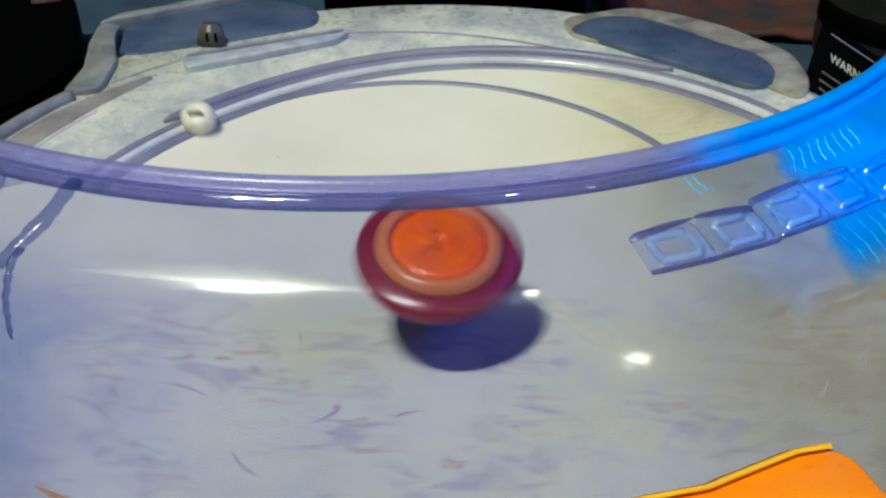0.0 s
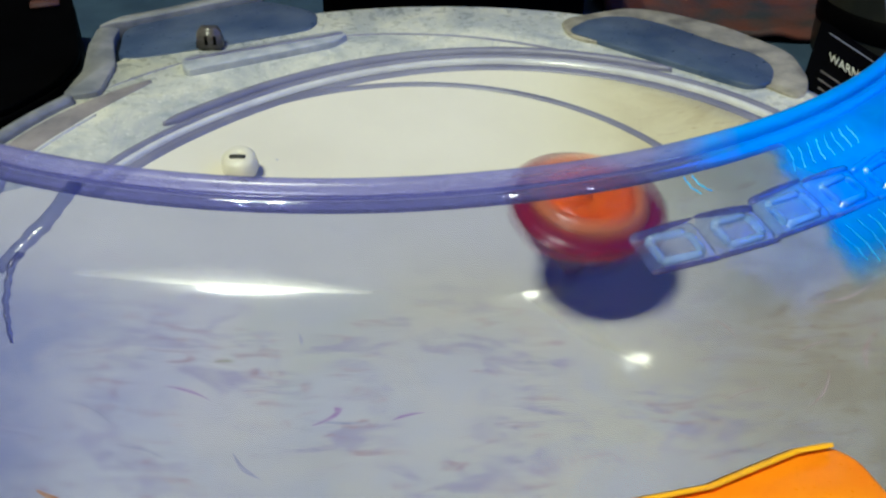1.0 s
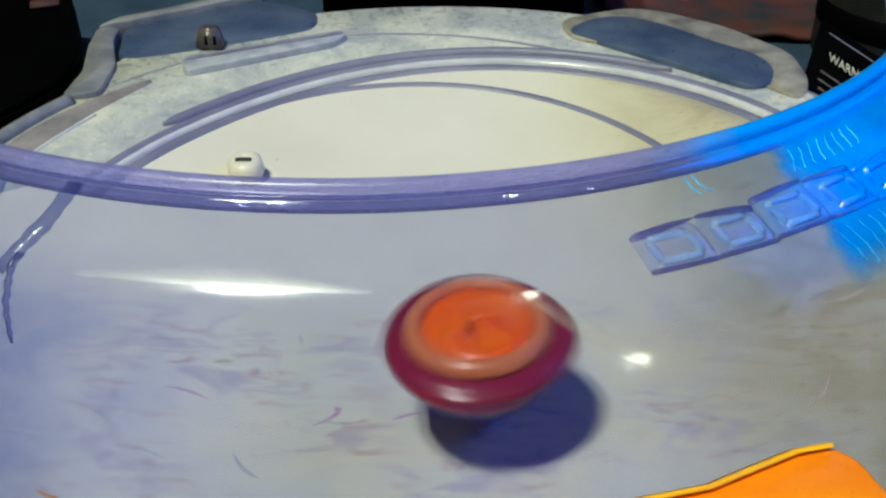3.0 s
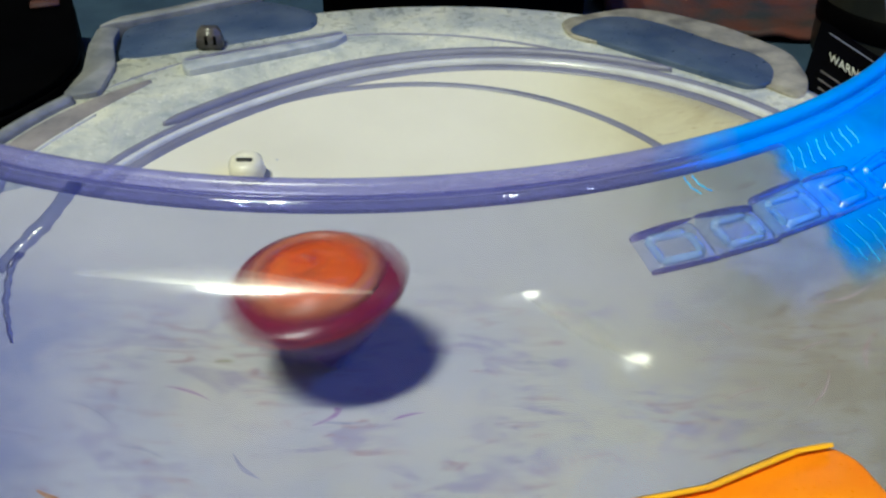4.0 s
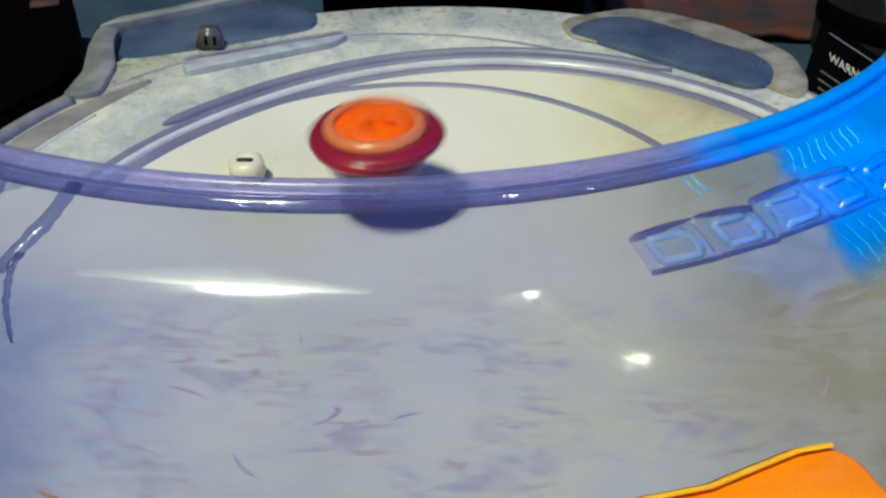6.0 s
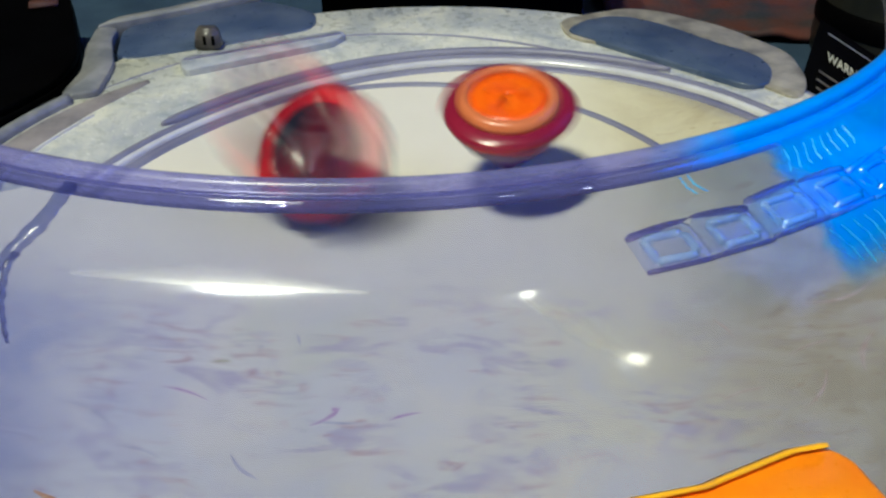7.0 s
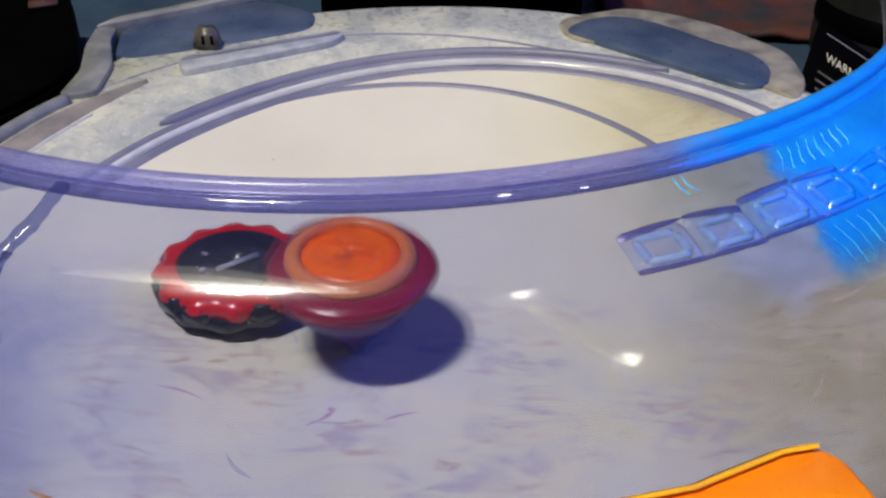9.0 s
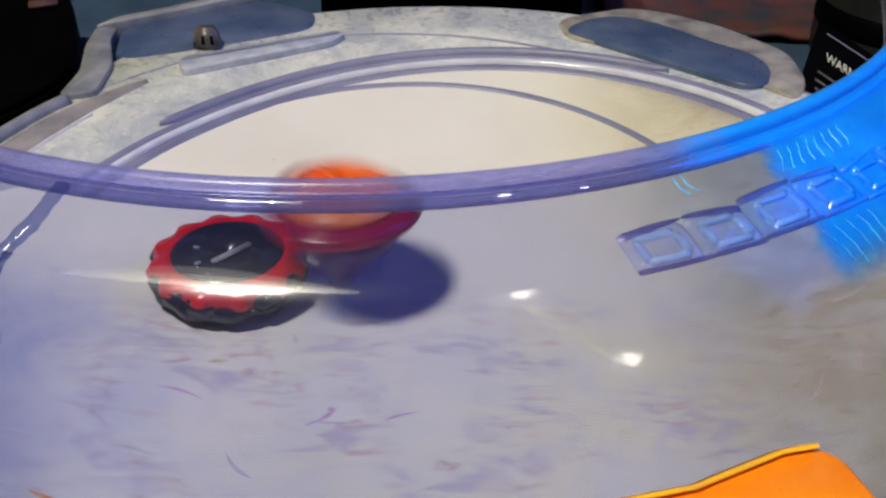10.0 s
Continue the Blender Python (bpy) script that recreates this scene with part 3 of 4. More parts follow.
def build_cover():
    cv = empty("clear_cover", (0, 0, 0))
    tagged(cv, "clear domed plastic cover with a lavender-tinted rim", "cover")
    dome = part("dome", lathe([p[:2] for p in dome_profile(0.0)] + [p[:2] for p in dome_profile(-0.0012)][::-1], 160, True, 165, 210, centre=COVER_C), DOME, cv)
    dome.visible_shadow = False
    bead = [(0.1394 + 0.0014 * math.cos(a) + (0.0006 if math.cos(a) > 0 else 0), 0.1087 + 0.0017 * math.sin(a)) for a in [2 * math.pi * i / 14 for i in range(14)]]
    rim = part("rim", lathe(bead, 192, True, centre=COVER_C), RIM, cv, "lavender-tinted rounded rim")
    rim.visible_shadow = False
    groove = part("rim_step", lathe([(0.1411 + 0.0026 * math.cos(radians(e)), 0.1059 + 0.0026 * math.sin(radians(e))) for e in range(15, 90, 8)] + [(0.1405, 0.1064)], 192, True, centre=COVER_C), STEP, cv, "darker lavender step under the rim")
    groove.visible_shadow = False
    # moulded ribs down the side: one broad and bent, one thin below it
    broad = ((0.1077, -107.1, -105.9), (0.1066, -107.2, -106.05), (0.1052, -107.3, -106.2), (0.1043, -107.75, -106.3), (0.1036, -107.8, -106.6), (0.1022, -108.15, -107.1), (0.1004, -108.7, -107.7))
    thin = ((0.1024, -107.45, -106.95), (0.1012, -107.55, -107.15), (0.0995, -107.35, -107.0), (0.0974, -107.05, -106.75), (0.0955, -106.55, -106.3), (0.0936, -105.95, -105.85))
    for line in (broad, thin):
        bm = bmesh.new()
        rows = []
        zs = [-p[0] for p in line]
        for j in range(49):
            z = line[0][0] + (line[-1][0] - line[0][0]) * j / 48
            a, b = (float(np.interp(-z, zs, [p[i] for p in line])) for i in (1, 2))
            a, b = a + 0.05 * math.sin(j * 0.7), b + 0.05 * math.sin(j * 0.9 + 1)
            rows.append([bm.verts.new(on_dome(a + (b - a) * f, z, h)) for f, h in ((0, 0.0001), (0.2, 0.0008), (0.8, 0.0008), (1, 0.0001))])
        for p, q in zip(rows, rows[1:]):
            for i in range(3):
                bm.faces.new((p[i], p[i + 1], q[i + 1], q[i]))
        part("rib", bm, RIB, cv, "lavender moulded rib")
    # a row of raised blocks where the maker's name is moulded
    u = -72.4
    for k, (w, up) in enumerate(((0.0118, 0.0), (0.0112, 0.0002), (0.0122, 0.0009), (0.0110, 0.0007), (0.0118, 0.0002), (0.0110, 0.0))):
        mid = u + math.degrees((w / 2) / 0.155)
        z_top = 0.1038 + up * 0.6
        high = 0.0074 + up
        sk = 0.0016
        plate = part("raised_block", wrap_on_dome(slab([(-w / 2 + sk, -high), (w / 2 + sk, -high), (w / 2, 0), (-w / 2, 0)], 0.0016, 0.0001, 0.0007), mid, z_top), LETTER, cv)
        e = 0.0011
        slope = (0.0010, -0.0008, 0.0006, -0.0006, 0.0008, 0)[k]
        bars = [((-w / 2, -0.0004 - slope), (w / 2, -0.0004 + slope), e), ((-w / 2 + sk * 0.9, -high * 0.96), (w / 2 + sk, -high * 0.96), e * 0.7)]
        x0, x1, y0, y1 = -w * 0.30, w * 0.30, -high * 0.27, -high * 0.80
        strokes = [((x0, y0), (x1, y0), 0.0013), ((x0 + sk * 0.8, y1), (x1 + sk * 0.8, y1), 0.0013), ((x0, y0), (x0 + sk * 0.8, y1), 0.0013), ((x1, y0), (x1 + sk * 0.8, y1), 0.0013)]
        for lines, thick_out, material in ((bars, 0.0013, LETTER_EDGE), (strokes, 0.0015, LETTER_FACE)):
            for p, q, thick in lines:
                p, q = Vector(p), Vector(q)
                side = Vector((-(q - p).y, (q - p).x)).normalized() * thick / 2
                bar = part("raised_bar", wrap_on_dome(slab([p - side, q - side, q + side, p + side], thick * 0.45, 0.0006, thick_out, seg=3), mid, z_top), material, plate)
                bar.visible_shadow = False
        plate.visible_shadow = False
        u += math.degrees((w + 0.0002) / 0.155)
    # two milky bands that paint the lamps' reflected streaks along the dome's shoulder
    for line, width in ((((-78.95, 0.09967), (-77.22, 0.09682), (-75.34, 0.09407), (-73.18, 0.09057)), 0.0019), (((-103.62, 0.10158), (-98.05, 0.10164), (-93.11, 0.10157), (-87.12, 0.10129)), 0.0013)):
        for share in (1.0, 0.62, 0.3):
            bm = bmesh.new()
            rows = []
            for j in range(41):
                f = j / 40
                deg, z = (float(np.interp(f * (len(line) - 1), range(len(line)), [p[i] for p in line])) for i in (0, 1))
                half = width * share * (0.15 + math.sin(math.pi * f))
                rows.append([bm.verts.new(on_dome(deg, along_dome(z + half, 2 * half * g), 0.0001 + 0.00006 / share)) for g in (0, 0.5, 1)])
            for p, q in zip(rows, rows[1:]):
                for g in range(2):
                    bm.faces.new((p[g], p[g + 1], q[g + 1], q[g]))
            part("highlight_band", bm, HIGHLIGHT if width > 0.0015 else HIGHLIGHT_FAINT, cv, "milky band painted as a streak of reflected lamplight").visible_shadow = False
    # cyan strips painted as ripples of reflected blue light, above and below the row
    for k in range(15):
        upper = k < 8
        first = -57.9 + 0.95 * k if upper else -58.9 + 1.0 * (k - 8) if k < 13 else -66.9 + 0.7 * (k - 13)
        top, low, drift = (0.1067, 0.1051, -0.75) if upper else (0.0993, 0.0938 + 0.0004 * (k % 3), 1.3) if k < 13 else (0.1069, 0.1055, 0.6)
        bm = bmesh.new()
        rows = []
        for j in range(25):
            f = j / 24
            mid = first + drift * f + (0.12 * math.sin(5 * f + 0.6 * k) + 0.03 * math.sin(17 * f + 2 * k))
            half = 0.027 * (0.35 + math.sin(math.pi * f)) * (0.8 if upper else 1.0)
            z = top + (low - top) * f
            rows.append([bm.verts.new(on_dome(mid + half * g, z, h)) for g, h in ((-1, 0.00005), (0, 0.0003), (1, 0.00005))])
        for p, q in zip(rows, rows[1:]):
            for g in range(2):
                bm.faces.new((p[g], p[g + 1], q[g + 1], q[g]))
        part("ripple", bm, LIGHT_RIPPLE, cv, "fine cyan strip painted as a ripple of reflected light").visible_shadow = False
    return cv


build_cover()


# ---- things round and in the stadium ----
def build_orange_tab():
    grip = empty("orange_grip")
    tagged(grip, "bright orange plastic grip standing beside the cover", "grip")
    line = [(0.012, 0.0785), (0.0252, 0.0816), (0.0356, 0.0840), (0.0380, 0.0852), (0.0491, 0.0904), (0.0545, 0.0916), (0.0580, 0.0890), (0.0630, 0.072), (0.056, 0.060), (0.012, 0.060)]
    part("body", slab(line, 0.002, TABLE_Z, 0.085), ORANGE_TAB, grip)
    # thin bead along the upper edge, the edge's highlight put into its colour
    bm = bmesh.new()
    rows = []
    for k, (x, y) in enumerate(line[:6]):
        rows.append([bm.verts.new((x + 0.0007 * math.cos(a), y - 0.0008 + 0.0009 * math.sin(a), 0.0854 + 0.0004 * math.cos(a + 1))) for a in (0.5, 2.1, 3.7, 5.3)])
    for p, q in zip(rows, rows[1:]):
        for k in range(4):
            bm.faces.new((p[k], p[(k + 1) % 4], q[(k + 1) % 4], q[k]))
    part("edge_gleam", bm, EDGE_GLEAM, grip, "yellow-orange bead painted as the edge highlight")


build_orange_tab()


def text(words, size, material, parent, m, depth=0.0002):
    cu = bpy.data.curves.new("print", "FONT")
    cu.body, cu.size, cu.extrude = words, size, depth
    ob = new("print", cu)
    cu.materials.append(material)
    ob.parent = parent
    ob.matrix_basis = m
    return ob


def build_outside():
    outline = [(-0.40, 0.316), (-0.2019, 0.3778), (-0.1875, 0.4147), (-0.1878, 0.4465), (-0.2249, 0.5434), (-0.42, 0.543)]
    bm = slab(outline, 0.012, TABLE_Z, -0.004)
    case = empty("black_case")
    part("body", bm, BLACK, case)
    part("lid", slab([(x - 0.0008, y + 0.0008) for x, y in outline], 0.012, -0.0036, 0.0), BLACK, case)
    bm = bmesh.new()
    box(bm, (0.016, 0.010, 0.003), pose(-0.2332, 0.5212, 0.0017, 0, 0, 20), 0.0006)
    part("red_tab", bm, RUST, case, "small red tab")
    tagged(case, "black plastic case standing beside the stadium", "case")
    bm = bmesh.new()
    box(bm, (0.150, 0.08, 0.14), pose(0.006, 0.545, TABLE_Z + 0.07), 0.006)
    tagged(part("black_box", bm, BLACK), "black box with a dark red edge behind the stadium", "box")
    bm = bmesh.new()
    bmesh.ops.create_grid(bm, x_segments=40, y_segments=24, size=0.5)
    for v in bm.verts:
        x, y, _ = v.co
        v.co = (0.26 + 0.30 * x, 0.66 + 0.22 * y, TABLE_Z + 0.006 + 0.018 * max(0, noise.noise((x * 5, y * 7, 1.3))) + 0.004 * noise.noise((x * 14, y * 16, 4)))
    bmesh.ops.solidify(bm, geom=bm.faces[:], thickness=0.004)
    tagged(part("crumpled_cloth", bm, RUST), "crumpled red-brown cloth on the table", "cloth")
    # slanting black flap with a printed warning
    flap = empty("warning_flap", (0, 0, 0))
    a, b, c, d = Vector((0.1545, 0.3666, 0.0081)), Vector((0.1795, 0.4172, 0.0296)), Vector((0.2031, 0.3749, 0.0205)), Vector((0.1737, 0.3161, 0.0048))
    c = b + (c - b) * 1.3
    d = a + (d - a) * 1.3
    face = (d - a).cross(b - a).normalized()
    if face.y > 0:
        face = -face

    def spot(u, v, lift=0.0):
        return a * (1 - u) * (1 - v) + b * (1 - u) * v + d * u * (1 - v) + c * u * v + face * lift

    def quad(name, u0, u1, v0, v1, top, low, material, label=""):
        bm = bmesh.new()
        e = [[bm.verts.new(spot(u, v, h)) for u, v in ((u0, v0), (u1, v0), (u1, v1), (u0, v1))] for h in (low, top)]
        for k in range(4):
            bm.faces.new((e[0][k], e[0][(k + 1) % 4], e[1][(k + 1) % 4], e[1][k]))
        bm.faces.new(e[0]), bm.faces.new(e[1])
        return part(name, bm, material, flap, label, smooth=False)

    quad("panel", 0, 1, 0, 1, 0.0, -0.003, BLACK)
    across = (spot(0.6, 0.58) - spot(0.17, 0.58)).normalized()
    up = (b - a).normalized()
    up = (up - across * up.dot(across)).normalized()
    m = Matrix((across, up, across.cross(up))).transposed().to_4x4()
    m.translation = spot(0.16, 0.632, 0.0004)
    stem = (b - a) * 4.16 - (d - a)
    words = text("WARNING", 0.0060, PRINT, flap, m)
    words.data.shear = max(-1.0, min(1.0, stem.dot(across) / stem.dot(up)))
    for u0, u1, v in ((0.12, 0.44, 0.49), (0.12, 0.52, 0.40), (0.14, 0.36, 0.32)):
        quad("print_bar", u0, u1, v - 0.010, v + 0.010, 0.0003, 0.0, CLIP_GREY)
    quad("print_line", 0.10, 0.70, 0.905, 0.915, 0.0003, 0.0, GREY_BAR)
    bm = bmesh.new()
    box(bm, (0.003, 0.003, a.z - TABLE_Z), pose(a.x + 0.02, a.y - 0.004, (a.z + TABLE_Z) / 2 - 0.008))
    part("stay", bm, BLACK, flap)
    tagged(flap, "black flap printed with a pale warning text", "flap")
    tin = empty("dark_tin", (0.285, 0.535, TABLE_Z))
    part("body", lathe([(0.0005, 0.0), (0.054, 0.0), (0.055, 0.003), (0.055, 0.115), (0.053, 0.118), (0.0005, 0.118)], 48), OLIVE, tin)
    part("band", lathe([(0.0545, 0.020), (0.0558, 0.021), (0.0558, 0.034), (0.0545, 0.035)], 48), BLACK, tin)
    tagged(tin, "dark olive tin standing behind the stadium", "tin")
    # small clip on the far ledge
    clip = empty("grey_clip", (-0.1080, 0.4030, 0.0212))
    bm = bmesh.new()
    box(bm, (0.013, 0.007, 0.010), pose(0, 0, 0.005), 0.0012)
    for v in bm.verts:
        v.co.x *= 1.0 - 28 * max(0, v.co.z)
    part("body", bm, CLIP_GREY, clip)
    for x in (-0.001, 0.003):
        bm = bmesh.new()
        box(bm, (0.0022, 0.002, 0.005), pose(x, -0.0026, 0.0048), 0.0004)
        part("slot", bm, BLACK, clip)
    tagged(clip, "small grey clip on the stadium's ledge", "clip")


build_outside()


def build_screen():
    sc = empty("display_screen", (0, 0, 0))
    m = pose(0.95, 0.32, 0.82, 0, 0, 90)
    bm = bmesh.new()
    box(bm, (0.98, 0.03, 0.74), m, 0.004)
    part("housing", bm, BLACK, sc)
    bm = bmesh.new()
    box(bm, (0.95, 0.002, 0.71), m @ pose(0, 0.016, 0))
    part("screen", bm, SCREEN, sc, "glowing blue screen", smooth=False)
    bm = bmesh.new()
    box(bm, (0.30, 0.20, 0.012), pose(1.0, 0.32, TABLE_Z - 0.724, 0, 0, 90), 0.003)
    box(bm, (0.06, 0.03, 1.10), pose(0.985, 0.32, TABLE_Z - 0.73 + 0.55, 0, 0, 90), 0.003)
    part("stand", bm, BLACK, sc)
    tagged(sc, "large screen on a stand showing plain blue", "screen")


build_screen()


def scallop(count, depth, first, last):
    def wave(a, k):
        return 1 + depth * math.cos(count * a) if first <= k <= last else 1
    return wave


def build_orange_top():
    top = empty("orange_spinning_top", (0, 0, 0))
    tagged(top, "spinning battle top with orange core and maroon ring", "spinning top", group="battle tops")
    # shade under the ring is put into the tip's and driver's dark purple
    part("tip", lathe([(0.0003, 0.0), (0.0022, 0.0004), (0.0034, 0.003), (0.0055, 0.006), (0.006, 0.010), (0.0003, 0.010)], 24), PURPLE, top)
    part("driver", lathe([(0.006, 0.009), (0.0095, 0.011), (0.011, 0.016), (0.010, 0.019), (0.0003, 0.019), (0.0003, 0.009)], 32, wave=scallop(6, 0.06, 1, 2)), PURPLE, top)
    part("disc", lathe([(0.008, 0.0185), (0.0165, 0.0190), (0.0178, 0.0205), (0.0180, 0.0245), (0.0170, 0.0262), (0.008, 0.0262)], 64, wave=scallop(8, 0.03, 1, 4)), PURPLE, top)
    part("layer_ring", lathe([(0.010, 0.0275), (0.0205, 0.0282), (0.0236, 0.0296), (0.0243, 0.0312), (0.0228, 0.0328), (0.0180, 0.0338), (0.010, 0.0335)], 72, wave=scallop(3, 0.035, 1, 4)), MAROON, top)
    part("core_rim", lathe([(0.0140, 0.0335), (0.0186, 0.0335), (0.0184, 0.0352), (0.0168, 0.0368), (0.0150, 0.0372), (0.0140, 0.0360)], 48), PEACH, top)
    core = part("core", lathe([(0.0003, 0.0325), (0.0142, 0.0325), (0.0142, 0.0352), (0.0110, 0.0362), (0.0070, 0.0354), (0.0040, 0.0364), (0.0003, 0.0368)], 48), ORANGE, top)
    for k in range(3):
        bm = bmesh.new()
        box(bm, (0.011, 0.0030, 0.0016), pose(0, 0, 0, 0, 0, 120 * k) @ pose(0.0082, 0, 0.0366), 0.0005)
        part("rib", bm, ORANGE, top)
    for k in range(3):
        bm = bmesh.new()
        box(bm, (0.0075, 0.0110, 0.0042), pose(0, 0, 0, 0, 0, 120 * k + 20) @ pose(0.0210, 0, 0.0306, 0, 10, 0), 0.0012)
        part("blade", bm, RED, top)
    return top


def build_red_top():
    top = empty("red_spinning_top", (0, 0, 0))
    tagged(top, "scalloped red battle top with a navy core", "spinning top", group="battle tops")
    part("driver", lathe([(0.006, 0.006), (0.011, 0.0075), (0.012, 0.010), (0.0003, 0.010), (0.0003, 0.006)], 32), NAVY, top)
    part("disc", lathe([(0.008, 0.0090), (0.0215, 0.0090), (0.0240, 0.0105), (0.0244, 0.0150), (0.008, 0.0155)], 96, wave=scallop(11, 0.035, 1, 3)), NAVY, top)
    part("layer_ring", lathe([(0.0150, 0.0136), (0.0228, 0.0136), (0.0244, 0.0150), (0.0246, 0.0175), (0.0230, 0.0198), (0.0195, 0.0208), (0.0165, 0.0204), (0.0150, 0.0180)], 110, wave=scallop(12, 0.045, 1, 4)), RED, top)
    part("core", lathe([(0.0003, 0.0150), (0.0176, 0.0150), (0.0178, 0.0206), (0.0160, 0.0212), (0.0110, 0.0200), (0.0003, 0.0200)], 48), NAVY, top)
    for a in (-165, -143, -121, -70, -48, -26, 35, 150):
        bm = bmesh.new()
        box(bm, (0.0056, 0.0092, 0.0066), pose(0, 0, 0, 0, 0, a) @ pose(0.0226, 0, 0.0152, 0, 14, 0), 0.0014)
        part("dark_tooth", bm, NAVY, top)
    bm = bmesh.new()
    box(bm, (0.0150, 0.0022, 0.0014), pose(0.001, -0.001, 0.0204, 0, 0, 28), 0.0005)
    part("bar", bm, GREY_BAR, top, "grey raised bar")
    for a in (150, 200):
        bm = bmesh.new()
        box(bm, (0.0022, 0.0012, 0.0010), pose(0, 0, 0, 0, 0, a) @ pose(0.0105, 0, 0.0203), 0.0003)
        part("stud", bm, GREY_BAR, top)
    bm = bmesh.new()
    box(bm, (0.0030, 0.0012, 0.0016), pose(0.004, -0.0228, 0.0132, 0, 0, 8), 0.0004)
    part("label_chip", bm, CREAM, top, "small white chip")
    return top


def build_cap():
    cap = empty("cream_cap", (0, 0, 0))
    tagged(cap, "small cream plastic cap with a dark slot", "cap")
    part("shell", lathe([(0.0003, -0.004), (0.0062, -0.004), (0.0070, -0.002), (0.0066, 0.0025), (0.0050, 0.0042), (0.0003, 0.0046)], 28), CREAM, cap)
    bm = bmesh.new()
    box(bm, (0.0062, 0.0018, 0.0012), pose(0, -0.001, 0.0046), 0.0004)
    part("slot", bm, DARK_GREY, cap, "dark slot")
    return cap


TOP_A = build_orange_top()
TOP_B = build_red_top()
CAP = build_cap()


# ---- motion ----
def motions():
    # orange top: seconds, the place of its axis on the bowl and its hop above it
    a = [(0.00, -0.0023, 0.2160, 0), (0.30, 0.0167, 0.2077, 0), (0.50, 0.0314, 0.2058, 0), (0.60, 0.0342, 0.2062, 0), (0.90, 0.0385, 0.2255, 0), (1.00, 0.0443, 0.2380, 0.0033), (1.20, 0.0400, 0.2465, 0.0052), (1.50, 0.0480, 0.2473, 0.0052), (1.80, 0.0505, 0.2433, 0.0052), (2.00, 0.0420, 0.2355, 0.0047), (2.10, 0.0299, 0.2268, 0.0022), (2.30, 0.0133, 0.2104, 0), (2.40, 0.0092, 0.1958, 0), (2.50, 0.0093, 0.1856, 0), (2.60, 0.0120, 0.1822, 0), (2.70, 0.0163, 0.1832, 0), (3.10, 0.0063, 0.1721, 0), (3.50, -0.0317, 0.1789, 0), (3.80, -0.0496, 0.1888, 0), (3.90, -0.0429, 0.1876, 0), (4.00, -0.0339, 0.1995, 0), (4.10, -0.0307, 0.2100, 0), (4.30, -0.0461, 0.2539, 0), (4.40, -0.0520, 0.2575, 0), (4.50, -0.0621, 0.2633, 0), (4.70, -0.0821, 0.2478, 0), (5.00, -0.0485, 0.2128, 0), (5.30, 0.0029, 0.2538, 0.0022), (5.50, 0.0082, 0.2825, 0.0044), (5.70, -0.0086, 0.3007, 0.0044), (6.10, -0.0286, 0.2873, 0), (6.50, 0.0220, 0.2683, 0), (6.80, 0.0407, 0.2933, 0.0000), (6.90, 0.0328, 0.2999, 0.0031), (7.00, 0.0237, 0.2974, 0.0084), (7.10, 0.0190, 0.2913, 0.0083), (7.20, 0.0153, 0.2950, 0.0029), (7.30, 0.0081, 0.2776, 0.0038), (7.40, 0.0069, 0.2593, 0.0085), (7.50, 0.0064, 0.2525, 0.0071), (7.60, 0.0106, 0.2225, 0.0000), (7.70, 0.0171, 0.2156, 0), (7.80, 0.0256, 0.2113, 0), (7.90, 0.0357, 0.2097, 0), (8.00, 0.0412, 0.2078, 0), (8.10, 0.0412, 0.2125, 0), (8.20, 0.0380, 0.2111, 0), (8.30, 0.0279, 0.2150, 0), (8.40, 0.0170, 0.2157, 0), (8.50, 0.0039, 0.2160, 0), (8.60, -0.0098, 0.2143, 0), (8.70, -0.0185, 0.2117, 0), (8.80, -0.0214, 0.2122, 0), (9.00, -0.0244, 0.2095, 0), (9.20, -0.0284, 0.2117, 0), (9.30, -0.0290, 0.2133, 0), (9.50, -0.0247, 0.2168, 0), (9.60, -0.0249, 0.2198, 0), (9.70, -0.0270, 0.2226, 0.0017), (9.85, -0.0291, 0.2290, 0.0033), (10.00, -0.0303, 0.2370, 0.0047)]
    lean_a = [(0, 14, 0), (0.6, 16, 4), (1.0, 8, 3), (1.5, 2, 3), (2.1, 8, 0), (2.5, 0, -3), (3.8, 0, -3), (4.5, 3, 0), (5.5, 4, 0), (6.8, 8, 0), (7.0, 16, -2), (7.3, 8, 0),
              (7.6, 8, 0), (8.0, 8, 0), (8.6, 4, 0), (10.0, 0, 0)]
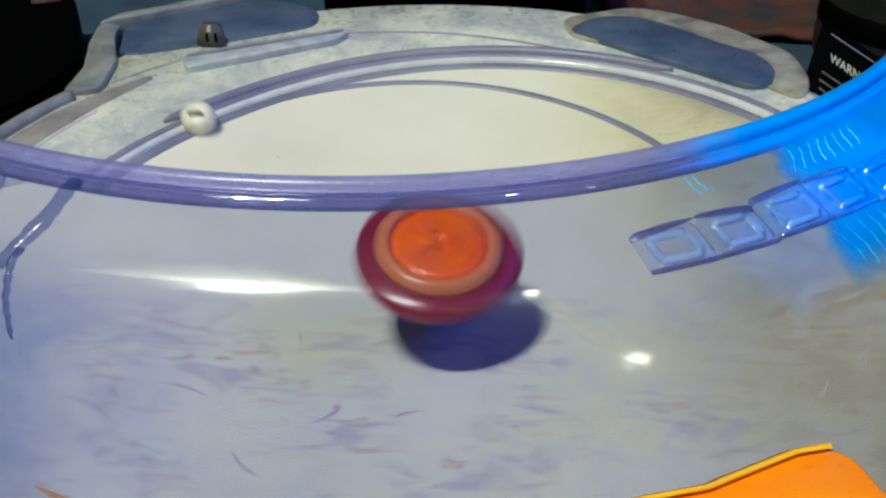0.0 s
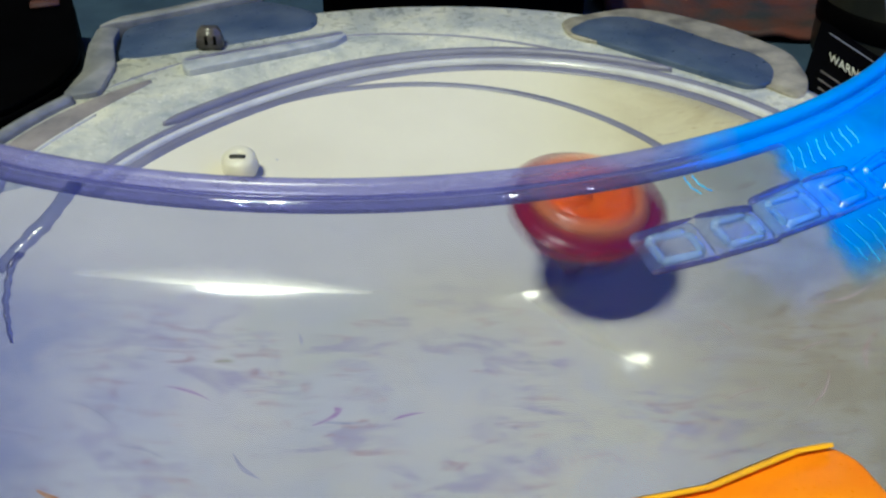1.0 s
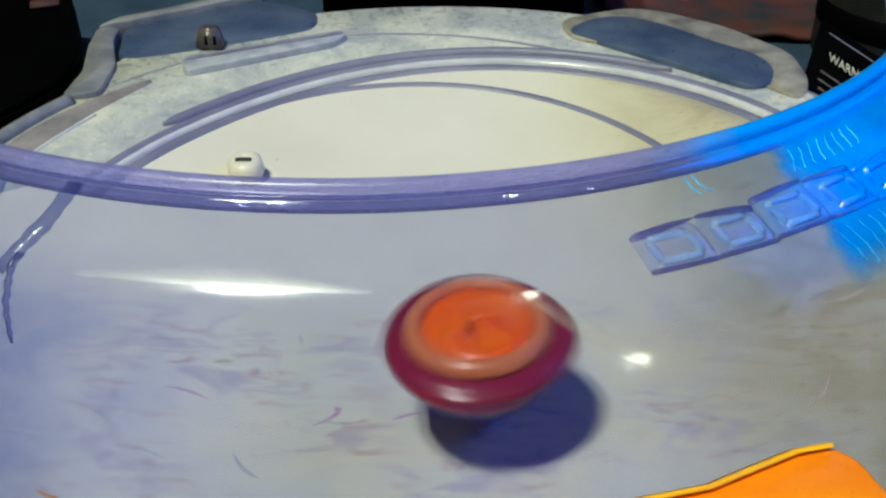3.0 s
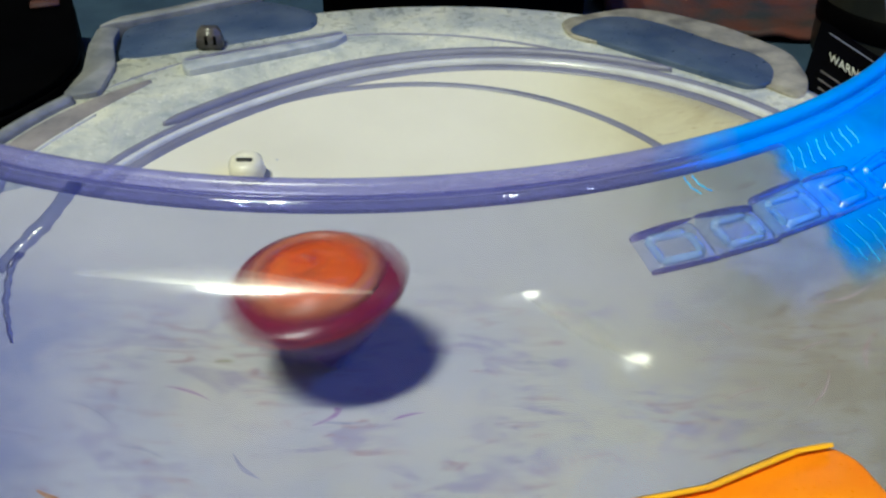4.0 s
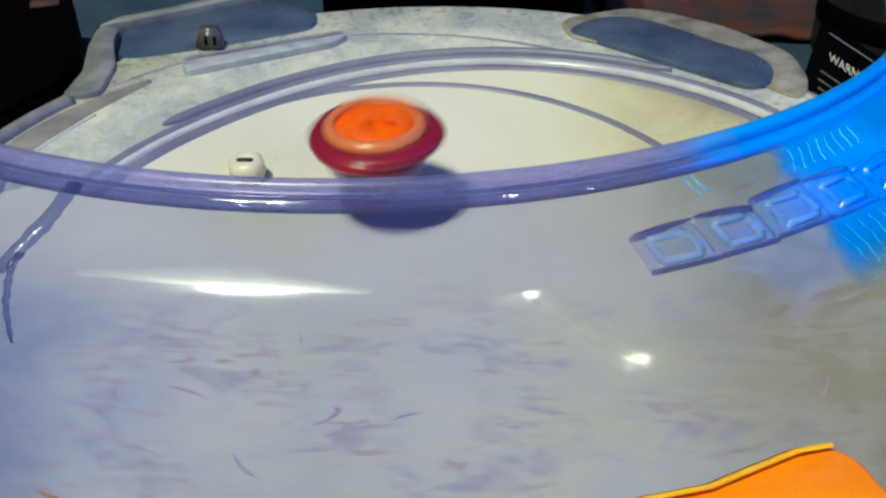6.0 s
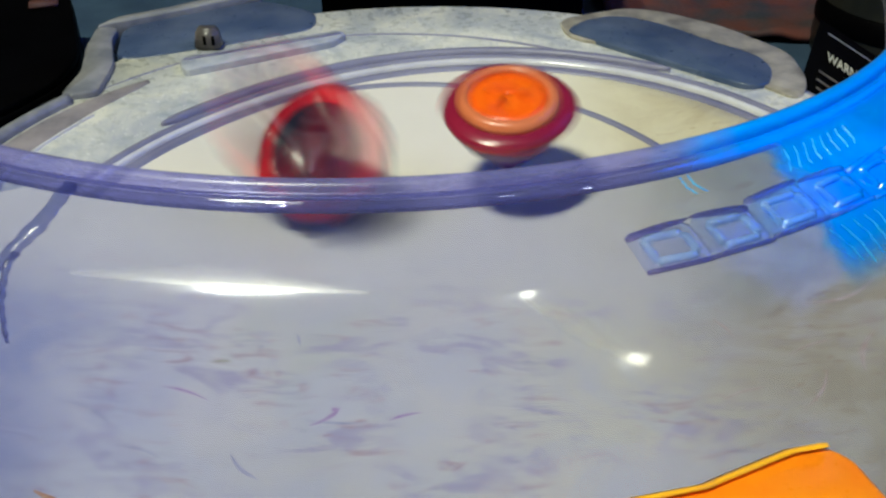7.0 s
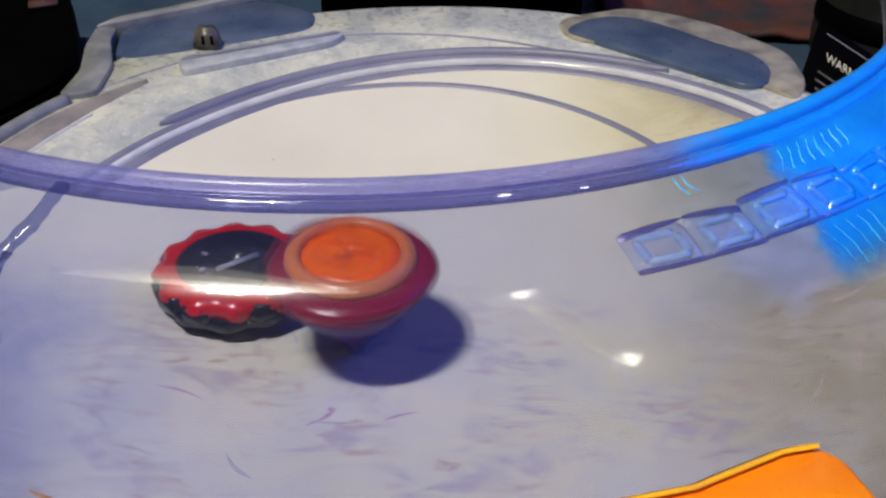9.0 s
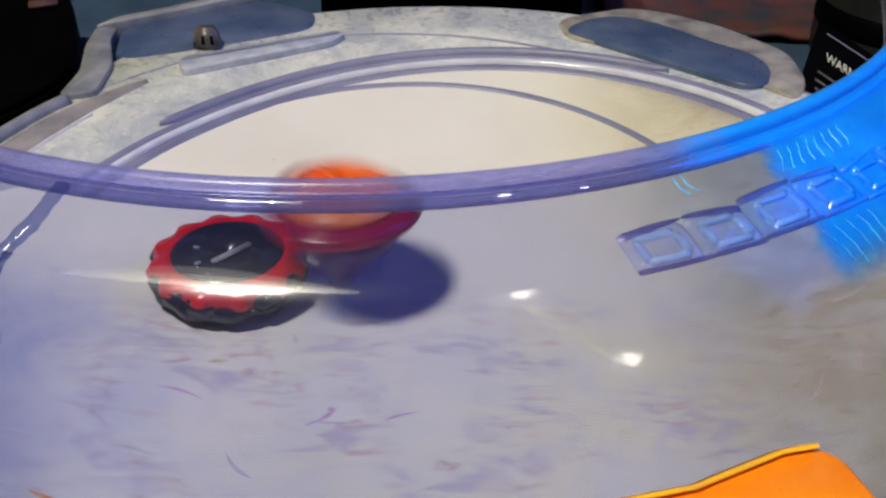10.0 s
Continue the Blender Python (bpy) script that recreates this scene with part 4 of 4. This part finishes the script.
    b = [(0.0, -0.42, -0.10, -0.025), (5.7, -0.42, -0.10, -0.025), (6.0, -0.42, -0.06, 0.20), (6.25, -0.30, 0.08, 0.34), (6.5, -0.16, 0.19, 0.24), (6.65, -0.07, 0.225, 0.11), (6.8, -0.032, 0.237, 0.050), (6.9, -0.026, 0.256, 0.040), (7.0, -0.044, 0.2855, 0.028), (7.1, -0.1000, 0.2850, 0.0972),
         (7.2, -0.1007, 0.2900, 0.0894), (7.3, -0.1153, 0.307, 0.053), (7.4, -0.1096, 0.285, 0.040), (7.5, -0.102, 0.268, 0.034), (7.6, -0.074, 0.233, 0.038), (7.7, -0.0523, 0.2152, 0.0168), (7.8, -0.0372, 0.2157, 0.0132), (7.9, -0.0315, 0.2138, 0.0130), (8.0, -0.0256, 0.2142, 0.0127), (8.4, -0.0248, 0.2143, 0.0126), (8.5, -0.0275, 0.2147, 0.0127), (8.6, -0.0416, 0.2271, 0.0126), (8.7, -0.0592, 0.2341, 0.0133), (8.8, -0.0610, 0.2345, 0.0131), (9.0, -0.0640, 0.2342, 0.0132), (9.3, -0.0655, 0.2365, 0.0134), (10.0, -0.0669, 0.2390, 0.0134)]
    lean_b = [(0, 0, 0), (6.5, 20, 10), (6.8, 70, 20), (7.0, 40, -30), (7.2, 55, 0), (7.35, 10, 20), (7.45, -38, 22), (7.55, -38, 10), (7.7, -10, 5), (8.0, -13, 3), (8.5, -13, 3), (8.7, -4, 6), (9.0, -1, 2), (10.0, 0, 2)]
    spin_b = [(0, 0), (6.4, 0), (6.6, 60), (7.6, 1400), (8.0, 1580), (8.5, 1590), (8.8, 1810), (10.0, 1820)]

    def at(rows, t):
        times = [r[0] for r in rows]
        return [float(np.interp(t, times, [r[k] for r in rows])) for k in range(1, len(rows[0]))]

    def timeline(rows, step=0.1):
        return sorted({round(r[0] * 30) / 30 for r in rows} | {round(k * step * 30) / 30 for k in range(round(10 / step) + 1)})

    rows_a = []
    for t in timeline(a, 1 / 30):
        x, y, z = at(a, t)
        rx, ry = at(lean_a, t)
        wob = 2 * math.pi * t * 7.1
        rx, ry = rx + 3.0 * math.sin(wob), ry + 3.0 * math.cos(wob)
        mid = Matrix.Translation((x + 0.0009 * math.cos(wob), y + 0.0009 * math.sin(wob), dish(x, y) + 0.033 + z))
        rows_a.append((t, mid @ pose(0, 0, 0, rx, ry, 0) @ pose(0, 0, 0, 0, 0, 1200 * t) @ pose(0, 0, -0.033)))
    walk(TOP_A, rows_a)
    rows_b = []
    for t in timeline(b, 1 / 30):
        x, y, z = at(b, t)
        rx, ry = at(lean_b, t)
        turn = at(spin_b, t)[0]
        rows_b.append((t, Matrix.Translation((x, y, z)) @ pose(0, 0, 0, rx, ry, 0) @ pose(0, 0, 0, 0, 0, turn) @ pose(0, 0, -0.016)))
    walk(TOP_B, rows_b)
    walk(CAP, [(0.0, pose(-0.0989, 0.3326, 0.0178, 30, 0, 0)), (0.3, pose(-0.0879, 0.3212, 0.0148, 50, 0, 20)), (0.6, pose(-0.0816, 0.3115, 0.0129, 30, 0, 0)),
               (0.9, pose(-0.0787, 0.3085, 0.0123, 20, 0, 0)), (1.5, pose(-0.0766, 0.3062, 0.0118, 14, 0, 0)), (6.75, pose(-0.0750, 0.3057, 0.0116, 14, 0, 0)),
               (6.85, pose(-0.100, 0.300, 0.070, 40, 0, 30)), (7.0, pose(-0.24, 0.29, 0.20, 60, 30, 60)), (7.2, pose(-0.42, 0.28, 0.09, 30, 0, 90)), (7.3, pose(-0.46, 0.27, TABLE_Z + 0.004, 0, 0, 110)), (10.0, pose(-0.46, 0.27, TABLE_Z + 0.004, 0, 0, 110))])


motions()
